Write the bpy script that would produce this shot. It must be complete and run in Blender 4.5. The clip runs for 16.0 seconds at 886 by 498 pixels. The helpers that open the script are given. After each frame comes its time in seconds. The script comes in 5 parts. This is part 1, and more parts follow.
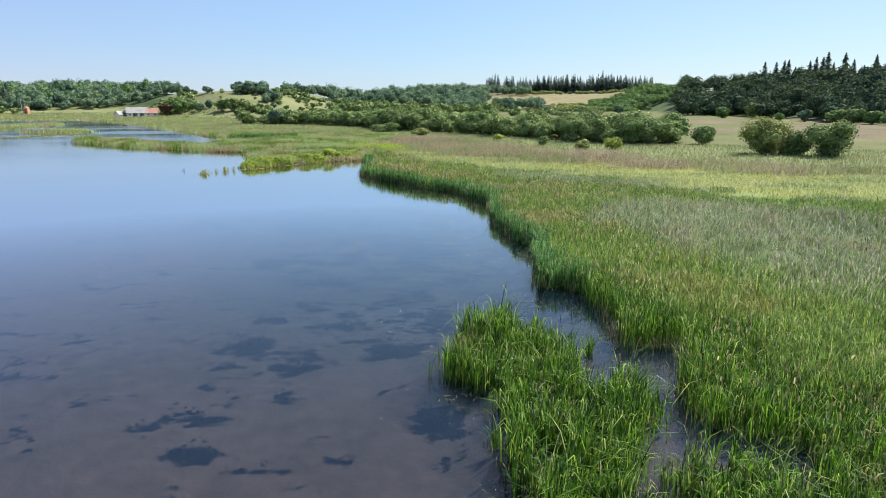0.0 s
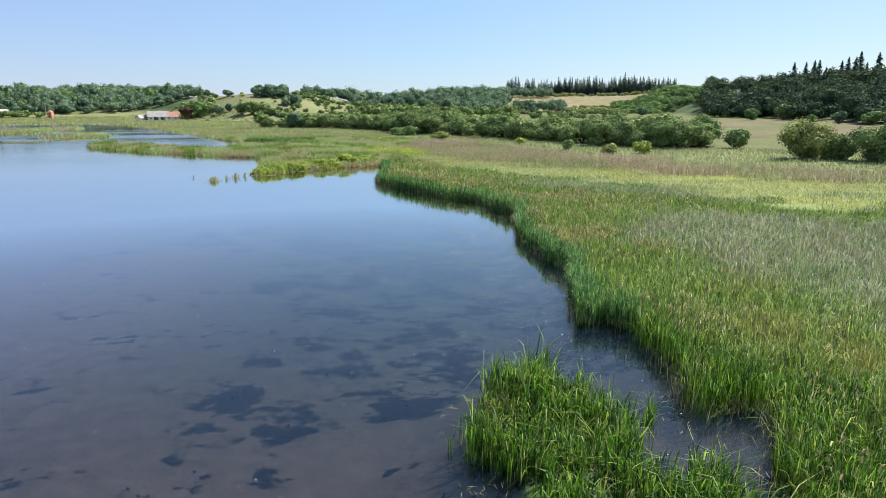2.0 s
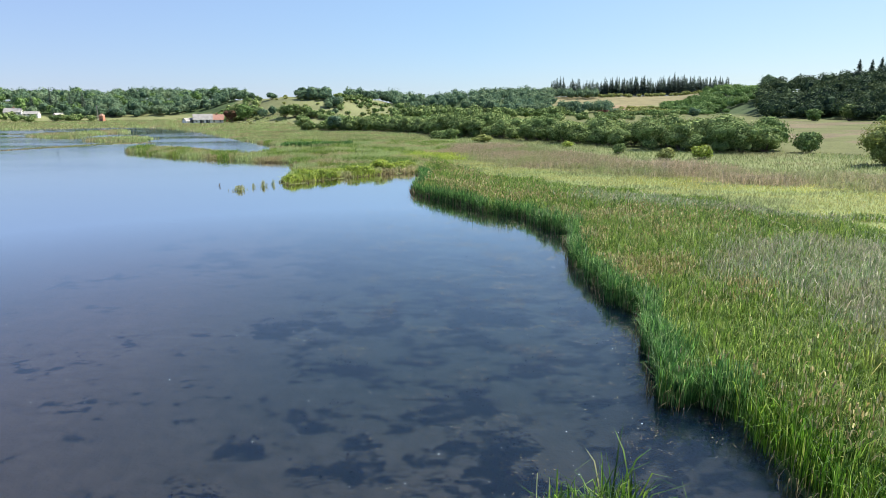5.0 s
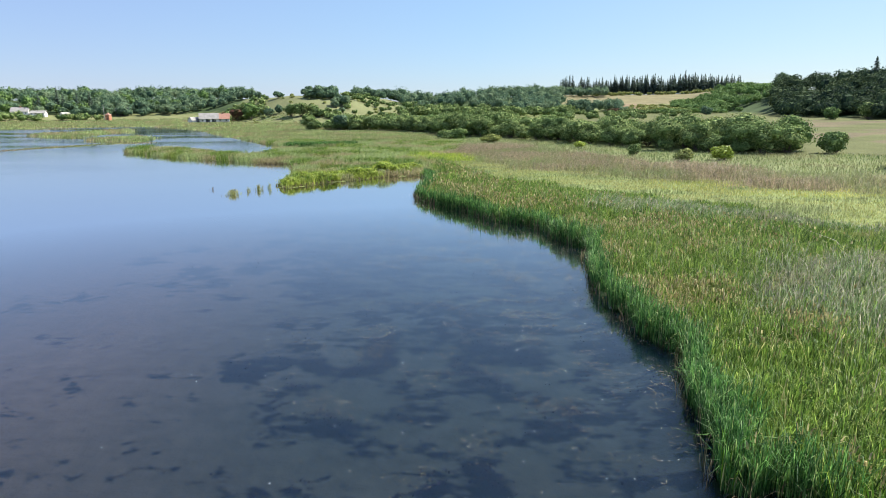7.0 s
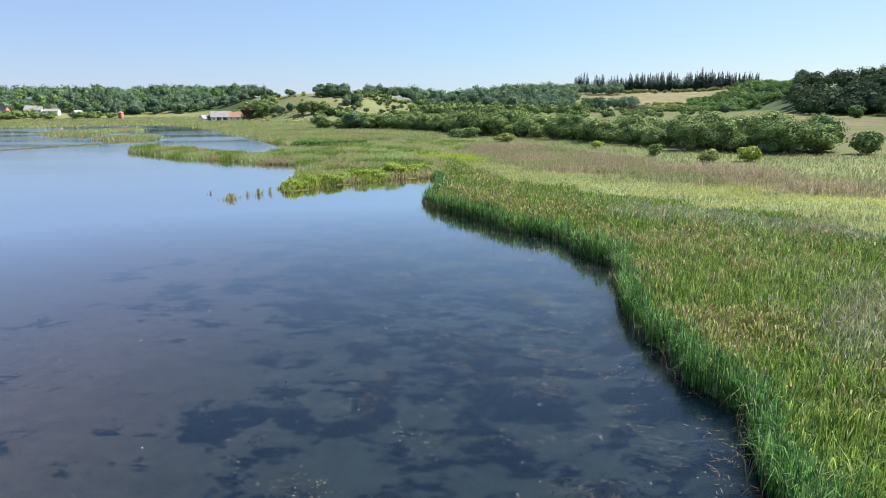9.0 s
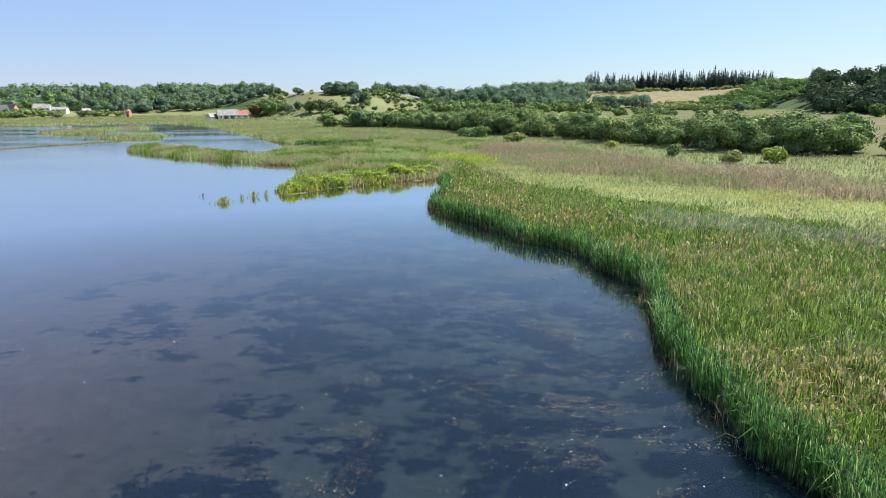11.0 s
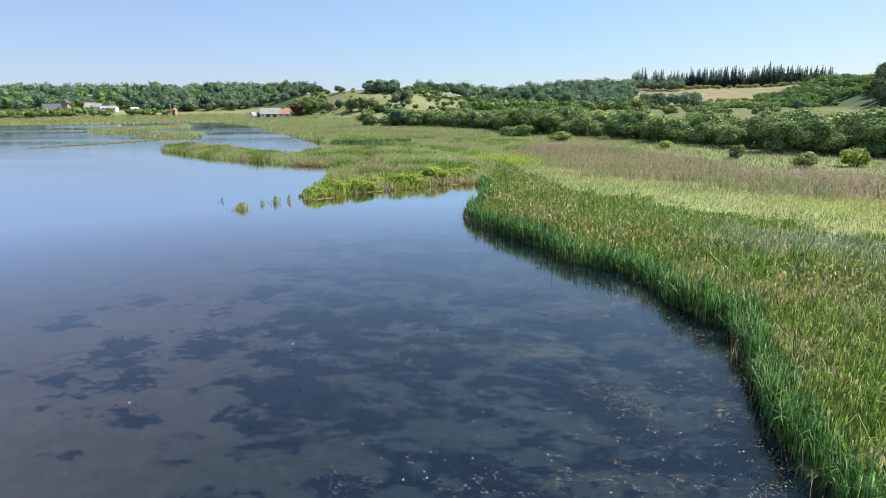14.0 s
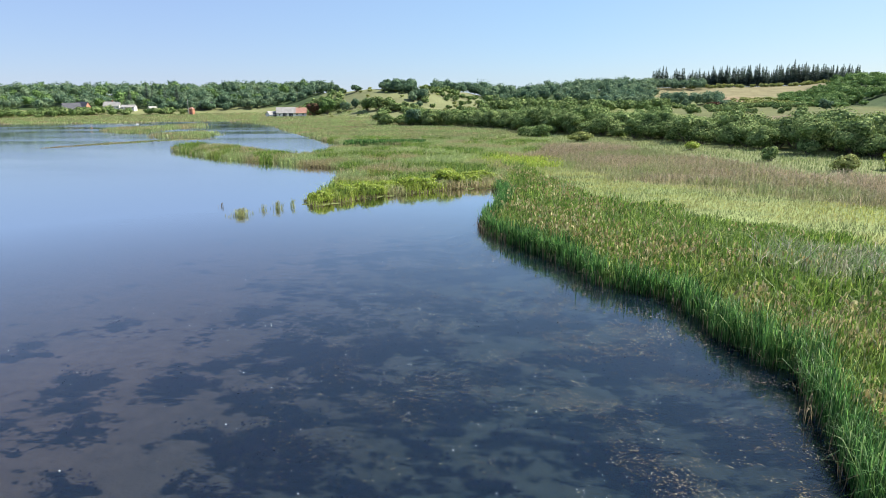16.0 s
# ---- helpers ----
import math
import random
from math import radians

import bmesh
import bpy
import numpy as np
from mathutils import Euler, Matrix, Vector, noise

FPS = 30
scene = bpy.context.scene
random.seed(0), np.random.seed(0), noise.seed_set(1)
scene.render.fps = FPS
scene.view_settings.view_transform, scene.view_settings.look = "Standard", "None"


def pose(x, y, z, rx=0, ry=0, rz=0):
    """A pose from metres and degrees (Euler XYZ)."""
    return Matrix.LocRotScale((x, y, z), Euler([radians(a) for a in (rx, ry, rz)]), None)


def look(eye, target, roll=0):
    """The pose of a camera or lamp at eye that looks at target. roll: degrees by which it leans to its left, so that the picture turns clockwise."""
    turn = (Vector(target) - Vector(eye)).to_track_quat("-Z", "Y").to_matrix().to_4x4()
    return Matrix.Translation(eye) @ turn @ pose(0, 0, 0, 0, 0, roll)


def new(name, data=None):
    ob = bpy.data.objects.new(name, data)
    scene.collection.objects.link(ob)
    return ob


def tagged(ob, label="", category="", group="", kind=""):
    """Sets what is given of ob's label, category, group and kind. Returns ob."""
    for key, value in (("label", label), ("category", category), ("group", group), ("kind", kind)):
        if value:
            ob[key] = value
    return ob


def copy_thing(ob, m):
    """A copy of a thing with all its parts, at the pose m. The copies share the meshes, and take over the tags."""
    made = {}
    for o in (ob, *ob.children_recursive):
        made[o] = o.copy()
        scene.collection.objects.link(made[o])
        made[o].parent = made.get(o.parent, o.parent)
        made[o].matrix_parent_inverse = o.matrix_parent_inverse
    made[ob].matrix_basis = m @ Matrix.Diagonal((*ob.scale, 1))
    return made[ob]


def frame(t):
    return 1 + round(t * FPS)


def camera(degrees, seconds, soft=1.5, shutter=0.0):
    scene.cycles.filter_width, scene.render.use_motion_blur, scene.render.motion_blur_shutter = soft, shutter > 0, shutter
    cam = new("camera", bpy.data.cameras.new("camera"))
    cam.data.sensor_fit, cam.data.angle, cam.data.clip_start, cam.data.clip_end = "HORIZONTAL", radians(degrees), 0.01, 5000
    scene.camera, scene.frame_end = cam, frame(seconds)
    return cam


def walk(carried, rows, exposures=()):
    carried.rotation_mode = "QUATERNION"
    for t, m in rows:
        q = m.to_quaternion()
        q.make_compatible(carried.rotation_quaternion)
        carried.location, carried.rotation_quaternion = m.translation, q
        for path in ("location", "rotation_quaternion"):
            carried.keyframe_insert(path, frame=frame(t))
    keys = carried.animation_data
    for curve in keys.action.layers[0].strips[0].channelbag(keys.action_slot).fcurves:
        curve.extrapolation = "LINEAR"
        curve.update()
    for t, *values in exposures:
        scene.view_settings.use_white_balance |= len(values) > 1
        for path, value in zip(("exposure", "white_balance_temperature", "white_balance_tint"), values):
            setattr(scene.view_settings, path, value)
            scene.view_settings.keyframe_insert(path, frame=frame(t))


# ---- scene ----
cam = camera(71.5, 16.0, soft=0.5)
PATH = [
    (0, (-1.148, -0.684, 10.679), (-1.124, 1.261, 10.213), 0.1),
    (0.5, (-1.226, 0.559, 10.695), (-1.213, 2.504, 10.23), 0.1),
    (1, (-1.24, 2.006, 10.733), (-1.244, 3.951, 10.27), 0.1),
    (1.5, (-1.231, 3.343, 10.695), (-1.252, 5.289, 10.234), -0.0),
    (2, (-1.22, 4.69, 10.718), (-1.259, 6.636, 10.26), -0.1),
    (2.5, (-1.179, 5.958, 10.737), (-1.235, 7.905, 10.282), -0.2),
    (3, (-1.198, 7.242, 10.775), (-1.289, 9.188, 10.321), -0.3),
    (3.5, (-1.258, 8.345, 10.872), (-1.386, 10.288, 10.419), -0.3),
    (4, (-1.256, 9.631, 10.885), (-1.408, 11.573, 10.432), -0.3),
    (4.5, (-1.22, 10.928, 10.889), (-1.384, 12.869, 10.437), -0.4),
    (5, (-1.228, 12.321, 10.876), (-1.402, 14.261, 10.423), -0.4),
    (7.5, (-1.478, 18.98, 10.952), (-1.681, 20.916, 10.493), -0.5),
    (8, (-1.512, 20.326, 10.996), (-1.718, 22.261, 10.535), -0.5),
    (8.5, (-1.563, 21.558, 10.96), (-1.78, 23.492, 10.499), -0.5),
    (9, (-1.727, 22.829, 10.981), (-1.967, 24.76, 10.518), -0.5),
    (11.5, (-2.175, 29.156, 10.82), (-2.462, 31.08, 10.352), -0.5),
    (12, (-2.252, 30.303, 10.791), (-2.574, 32.22, 10.323), -0.6),
    (12.5, (-2.408, 31.463, 10.845), (-2.766, 33.373, 10.375), -0.6),
    (13, (-2.534, 32.734, 10.758), (-2.914, 34.64, 10.288), -0.6),
    (13.5, (-2.669, 33.918, 10.731), (-3.057, 35.823, 10.26), -0.6),
    (14, (-2.813, 35.166, 10.694), (-3.211, 37.069, 10.223), -0.6),
    (14.5, (-2.932, 36.273, 10.684), (-3.34, 38.174, 10.213), -0.5),
    (15, (-3.098, 37.549, 10.614), (-3.519, 39.447, 10.143), -0.6),
    (15.5, (-3.253, 38.656, 10.621), (-3.689, 40.55, 10.149), -0.6),
    (16, (-3.412, 39.843, 10.652), (-3.863, 41.734, 10.179), -0.6),
]
walk(cam, [(t, look(eye, target, roll)) for t, eye, target, roll in PATH], [(0, 0.95, 6100, 10), (16, 0.95, 6100, 10)])

# ---------------------------------------------------------------- light
SUN_AZ, SUN_EL = radians(54), radians(50)      # from the +y axis towards +x
world = bpy.data.worlds.new("sky")
scene.world = world
world.use_nodes = True
wn = world.node_tree.nodes
sky = wn.new("ShaderNodeTexSky")
sky.sky_type = "NISHITA"
sky.sun_disc = False
sky.sun_elevation, sky.sun_rotation = SUN_EL, SUN_AZ
sky.air_density, sky.dust_density, sky.ozone_density = 1.1, 0.15, 5.0
wn["Background"].inputs["Strength"].default_value = 0.073
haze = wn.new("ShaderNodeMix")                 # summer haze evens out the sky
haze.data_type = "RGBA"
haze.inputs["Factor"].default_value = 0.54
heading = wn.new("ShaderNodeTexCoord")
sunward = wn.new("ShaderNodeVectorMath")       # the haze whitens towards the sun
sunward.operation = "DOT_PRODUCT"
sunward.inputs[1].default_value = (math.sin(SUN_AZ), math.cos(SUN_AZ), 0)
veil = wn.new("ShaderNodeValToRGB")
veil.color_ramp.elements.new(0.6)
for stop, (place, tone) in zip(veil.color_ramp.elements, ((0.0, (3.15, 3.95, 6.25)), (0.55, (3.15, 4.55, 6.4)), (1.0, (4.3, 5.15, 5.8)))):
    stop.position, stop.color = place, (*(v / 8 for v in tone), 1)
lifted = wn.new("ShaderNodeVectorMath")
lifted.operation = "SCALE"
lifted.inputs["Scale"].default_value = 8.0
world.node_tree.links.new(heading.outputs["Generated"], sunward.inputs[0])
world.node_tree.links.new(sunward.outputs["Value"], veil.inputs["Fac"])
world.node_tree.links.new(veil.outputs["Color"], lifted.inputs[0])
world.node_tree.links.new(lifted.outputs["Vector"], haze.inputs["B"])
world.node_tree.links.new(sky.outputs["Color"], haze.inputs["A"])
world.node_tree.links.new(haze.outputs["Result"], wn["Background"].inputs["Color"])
sun_data = bpy.data.lights.new("sun", "SUN")
sun_data.energy, sun_data.angle, sun_data.color = 5.6, radians(0.53), (1.0, 0.92, 0.78)
sun = new("sun", sun_data)
sun.matrix_world = look((math.sin(SUN_AZ) * 100, math.cos(SUN_AZ) * 100, math.tan(SUN_EL) * 100), (0, 0, 0))

rng = np.random.default_rng(7)


# ---------------------------------------------------------------- materials
def mat_new(name):
    m = bpy.data.materials.new(name)
    m.use_nodes = True
    nt = m.node_tree
    return m, nt.nodes, nt.links, nt.nodes["Principled BSDF"], nt.nodes["Material Output"]


def ramp(nodes, stops):
    r = nodes.new("ShaderNodeValToRGB")
    e = r.color_ramp.elements
    while len(e) < len(stops):
        e.new(0.5)
    for el, (p, c) in zip(e, stops):
        el.position, el.color = p, (*c, 1)
    return r


def noise_tex(nodes, links, scale, detail=3.0, rough=0.55, space=None):
    n = nodes.new("ShaderNodeTexNoise")
    n.inputs["Scale"].default_value, n.inputs["Detail"].default_value, n.inputs["Roughness"].default_value = scale, detail, rough
    if space is not None:
        links.new(space, n.inputs["Vector"])
    return n


def mixrgb(nodes, links, fac, a, b, kind="MIX"):
    m = nodes.new("ShaderNodeMix")
    m.data_type, m.blend_type = "RGBA", kind
    for sock, v in ((m.inputs["Factor"], fac), (m.inputs["A"], a), (m.inputs["B"], b)):
        if hasattr(v, "is_linked"):
            links.new(v, sock)
        elif isinstance(v, tuple):
            sock.default_value = (*v, 1)
        else:
            sock.default_value = v
    return m.outputs["Result"]


def world_pos(nodes):
    return nodes.new("ShaderNodeNewGeometry").outputs["Position"]


def leaf_mat(name, stops, patch, patch_scale=0.12, patch_range=(0.5, 0.66), through_light=0.5, rough=0.5, gloss=0.25):
    """Blades and leaves: a ramp of colours blade by blade, with patches of another colour over the ground."""
    m, n, l, bsdf, out = mat_new(name)
    geo = n.new("ShaderNodeNewGeometry")
    r = ramp(n, stops)
    l.new(geo.outputs["Random Per Island"], r.inputs["Fac"])
    nz = noise_tex(n, l, patch_scale, 4.0, 0.6, geo.outputs["Position"])
    fac = n.new("ShaderNodeMapRange")
    fac.inputs["From Min"].default_value, fac.inputs["From Max"].default_value = patch_range
    l.new(nz.outputs["Fac"], fac.inputs["Value"])
    rnd = n.new("ShaderNodeMath")
    rnd.operation = "MULTIPLY"
    wide = noise_tex(n, l, 3.0, 2.0, 0.6, geo.outputs["Position"])
    l.new(fac.outputs["Result"], rnd.inputs[0])
    l.new(wide.outputs["Fac"], rnd.inputs[1])
    rnd2 = n.new("ShaderNodeMath")
    rnd2.operation, rnd2.use_clamp = "MULTIPLY", True
    l.new(rnd.outputs[0], rnd2.inputs[0])
    rnd2.inputs[1].default_value = 1.6
    col = mixrgb(n, l, rnd2.outputs[0], r.outputs["Color"], patch)
    big = noise_tex(n, l, 0.035, 2.0, 0.5, geo.outputs["Position"])
    br = n.new("ShaderNodeMapRange")
    br.inputs["To Min"].default_value, br.inputs["To Max"].default_value = 0.7, 1.3
    l.new(big.outputs["Fac"], br.inputs["Value"])
    col = mixrgb(n, l, 1.0, col, br.outputs["Result"], "MULTIPLY")
    tufts = noise_tex(n, l, 2.4, 2.0, 0.6, geo.outputs["Position"])     # fresher and duller tufts
    tuft_k = n.new("ShaderNodeMapRange")
    tuft_k.inputs["From Min"].default_value, tuft_k.inputs["From Max"].default_value = 0.34, 0.66
    tuft_k.inputs["To Min"].default_value, tuft_k.inputs["To Max"].default_value = 0.55, 1.45
    l.new(tufts.outputs["Fac"], tuft_k.inputs["Value"])
    col = mixrgb(n, l, 1.0, col, tuft_k.outputs["Result"], "MULTIPLY")
    l.new(col, bsdf.inputs["Base Color"])
    bsdf.inputs["Roughness"].default_value = rough
    bsdf.inputs["Specular IOR Level"].default_value = gloss
    tr = n.new("ShaderNodeBsdfTranslucent")
    l.new(col, tr.inputs["Color"])
    mx = n.new("ShaderNodeMixShader")
    mx.inputs[0].default_value = through_light
    l.new(bsdf.outputs[0], mx.inputs[1])
    l.new(tr.outputs[0], mx.inputs[2])
    l.new(mx.outputs[0], out.inputs["Surface"])
    return m


def rough_mat(name, a, b, scale=4.0, rough=0.8, bump=0.3, metallic=0.0, fine=40.0):
    m, n, l, bsdf, out = mat_new(name)
    pos = n.new("ShaderNodeTexCoord").outputs["Object"]
    n1 = noise_tex(n, l, scale, 5.0, 0.6, pos)
    n2 = noise_tex(n, l, fine, 3.0, 0.6, pos)
    f = n.new("ShaderNodeMath")
    f.operation = "MULTIPLY_ADD"
    l.new(n2.outputs["Fac"], f.inputs[0])
    f.inputs[1].default_value = 0.35
    l.new(n1.outputs["Fac"], f.inputs[2])
    r = ramp(n, [(0.45, a), (0.85, b)])
    l.new(f.outputs[0], r.inputs["Fac"])
    l.new(r.outputs["Color"], bsdf.inputs["Base Color"])
    bsdf.inputs["Roughness"].default_value, bsdf.inputs["Metallic"].default_value = rough, metallic
    bp = n.new("ShaderNodeBump")
    bp.inputs["Strength"].default_value, bp.inputs["Distance"].default_value = bump, 0.02
    l.new(n2.outputs["Fac"], bp.inputs["Height"])
    l.new(bp.outputs[0], bsdf.inputs["Normal"])
    return m


M_REED = leaf_mat("reed_leaf", [(0.0, (0.038, 0.082, 0.013)), (0.35, (0.119, 0.212, 0.032)), (0.75, (0.215, 0.318, 0.055)), (0.96, (0.323, 0.391, 0.102)), (1.0, (0.453, 0.4, 0.181))],
                  (0.27, 0.215, 0.071), 0.11, (0.58, 0.74))
M_EDGE = leaf_mat("reed_edge_leaf", [(0.0, (0.018, 0.066, 0.016)), (0.5, (0.071, 0.182, 0.042)), (0.9, (0.167, 0.319, 0.081)), (1.0, (0.334, 0.395, 0.152))],
                  (0.172, 0.172, 0.061), 0.3, (0.62, 0.78))
M_ISLE = leaf_mat("bulrush_leaf", [(0.0, (0.011, 0.036, 0.003)), (0.35, (0.042, 0.115, 0.008)), (0.75, (0.115, 0.235, 0.018)), (0.95, (0.26, 0.37, 0.05)), (1.0, (0.42, 0.4, 0.16))],
                  (0.1, 0.09, 0.025), 0.5, (0.55, 0.75))
M_DEAD = leaf_mat("dead_reed", [(0.0, (0.1, 0.08, 0.045)), (0.6, (0.21, 0.17, 0.095)), (1.0, (0.36, 0.3, 0.18))], (0.1, 0.07, 0.04), 0.4)
M_GREY = leaf_mat("silvery_reed_head", [(0.0, (0.112, 0.201, 0.057)), (0.45, (0.213, 0.297, 0.127)), (0.75, (0.336, 0.35, 0.218)), (1.0, (0.504, 0.445, 0.368))], (0.302, 0.254, 0.172), 0.25, (0.5, 0.7))
M_STRAW = leaf_mat("yellow_meadow_grass", [(0.0, (0.243, 0.266, 0.086)), (0.5, (0.315, 0.315, 0.113)), (1.0, (0.387, 0.373, 0.162))], (0.252, 0.288, 0.09), 0.07, (0.5, 0.66))
M_GOLD = leaf_mat("golden_grass", [(0.0, (0.246, 0.282, 0.062)), (0.5, (0.378, 0.37, 0.097)), (1.0, (0.51, 0.458, 0.176))], (0.264, 0.326, 0.079), 0.12, (0.5, 0.65))
M_BROWN = leaf_mat("brown_sedge", [(0.0, (0.22, 0.22, 0.1)), (0.5, (0.33, 0.27, 0.17)), (1.0, (0.44, 0.34, 0.25))], (0.22, 0.28, 0.1), 0.05, (0.48, 0.62))
M_LIME = leaf_mat("lime_sedge", [(0.0, (0.21, 0.31, 0.04)), (0.6, (0.32, 0.4, 0.05)), (1.0, (0.43, 0.46, 0.1))], (0.26, 0.33, 0.07), 0.1)
M_MARGIN = leaf_mat("rank_grass", [(0.0, (0.123, 0.18, 0.062)), (0.5, (0.19, 0.237, 0.09)), (1.0, (0.304, 0.318, 0.152))], (0.275, 0.252, 0.133), 0.05, (0.48, 0.64))
M_MARSH = leaf_mat("marsh_reed", [(0.0, (0.22, 0.305, 0.11)), (0.5, (0.293, 0.372, 0.137)), (1.0, (0.378, 0.415, 0.183))], (0.366, 0.287, 0.165), 0.09, (0.46, 0.6))
M_WILLOW = leaf_mat("willow_leaf", [(0.0, (0.065, 0.108, 0.039)), (0.6, (0.189, 0.259, 0.086)), (1.0, (0.389, 0.443, 0.173))], (0.124, 0.189, 0.063), 0.09, (0.46, 0.58), through_light=0.18, rough=0.8, gloss=0.05)
M_OLIVE = leaf_mat("olive_leaf", [(0.0, (0.162, 0.189, 0.054)), (0.6, (0.27, 0.297, 0.095)), (1.0, (0.392, 0.405, 0.149))], (0.176, 0.23, 0.068), 0.2, through_light=0.25, rough=0.75, gloss=0.08)
M_BRIGHT = leaf_mat("yellow_green_leaf", [(0.0, (0.18, 0.25, 0.035)), (0.6, (0.3, 0.38, 0.055)), (1.0, (0.42, 0.46, 0.1))], (0.23, 0.3, 0.05), 0.2)
# distance haze is put into these pale, bluish leaf colours
M_HAZED_OAK = leaf_mat("hazed_oak_leaf", [(0.0, (0.072, 0.126, 0.079)), (0.6, (0.12, 0.192, 0.114)), (1.0, (0.204, 0.276, 0.156))], (0.204, 0.27, 0.15), 0.06, (0.5, 0.58), through_light=0.36, rough=0.8, gloss=0.05)
# the steep slope's shade is put into this darker leaf colour
M_SHADED_WOOD = leaf_mat("shaded_wood_leaf", [(0.0, (0.028, 0.046, 0.03)), (0.6, (0.046, 0.074, 0.042)), (1.0, (0.1, 0.145, 0.062))], (0.085, 0.115, 0.05), 0.03, through_light=0.2, rough=0.8, gloss=0.04)
M_FRESH = leaf_mat("fresh_green_leaf", [(0.0, (0.085, 0.155, 0.048)), (0.6, (0.15, 0.235, 0.072)), (1.0, (0.225, 0.315, 0.105))], (0.12, 0.21, 0.055), 0.1, through_light=0.25, rough=0.75, gloss=0.08)
M_COPPER = leaf_mat("copper_leaf", [(0.0, (0.08, 0.04, 0.03)), (0.6, (0.12, 0.06, 0.04)), (1.0, (0.13, 0.1, 0.05))], (0.08, 0.08, 0.03), 0.2, through_light=0.2, rough=0.75, gloss=0.08)
# needle colours raised above a spruce's own, with the far ridge's haze in them
M_HAZED_SPRUCE = leaf_mat("hazed_spruce_needles", [(0.0, (0.07, 0.11, 0.085)), (0.6, (0.12, 0.165, 0.125)), (1.0, (0.19, 0.235, 0.17))], (0.14, 0.17, 0.125), 0.1, through_light=0.35, rough=0.8, gloss=0.05)
M_BARK = rough_mat("bark", (0.07, 0.055, 0.04), (0.2, 0.165, 0.13), 2.0, 0.9, 0.6)
M_WHITE = rough_mat("whitewash", (0.62, 0.6, 0.56), (0.82, 0.81, 0.78), 0.5, 0.85, 0.2)
M_SLATE = rough_mat("grey_roof", (0.2, 0.19, 0.18), (0.36, 0.34, 0.31), 0.4, 0.8, 0.3)
M_DARKROOF = rough_mat("black_roof", (0.015, 0.017, 0.025), (0.05, 0.052, 0.065), 0.4, 0.6, 0.2)
M_TILE = rough_mat("red_roof_tile", (0.28, 0.13, 0.09), (0.4, 0.22, 0.16), 0.6, 0.8, 0.3)
M_BRICK = rough_mat("orange_brick", (0.36, 0.14, 0.08), (0.5, 0.24, 0.15), 0.8, 0.85, 0.3)
M_GLASS = rough_mat("window_glass", (0.02, 0.025, 0.03), (0.05, 0.055, 0.06), 1.0, 0.12, 0.0)
M_POLE = rough_mat("weathered_pole", (0.2, 0.19, 0.17), (0.35, 0.33, 0.3), 1.0, 0.8, 0.2)
M_PLUME = leaf_mat("reed_plume", [(0.0, (0.244, 0.191, 0.072)), (0.5, (0.39, 0.33, 0.137)), (1.0, (0.561, 0.508, 0.26))], (0.317, 0.251, 0.104), 0.3, through_light=0.35)
M_FLECK = rough_mat("white_down", (0.6, 0.6, 0.57), (0.85, 0.85, 0.82), 3.0, 0.7, 0.1)
M_ALGA = leaf_mat("floating_weed", [(0.0, (0.08, 0.055, 0.035)), (0.5, (0.17, 0.13, 0.07)), (0.85, (0.29, 0.25, 0.15)), (1.0, (0.46, 0.43, 0.32))], (0.1, 0.075, 0.04), 0.4, through_light=0.1)
M_WEED = leaf_mat("sunken_weed", [(0.0, (0.005, 0.004, 0.014)), (0.7, (0.01, 0.007, 0.021)), (0.9, (0.024, 0.016, 0.024)), (1.0, (0.055, 0.038, 0.032))], (0.007, 0.012, 0.026), 0.3, through_light=0.05, rough=0.9, gloss=0.02)


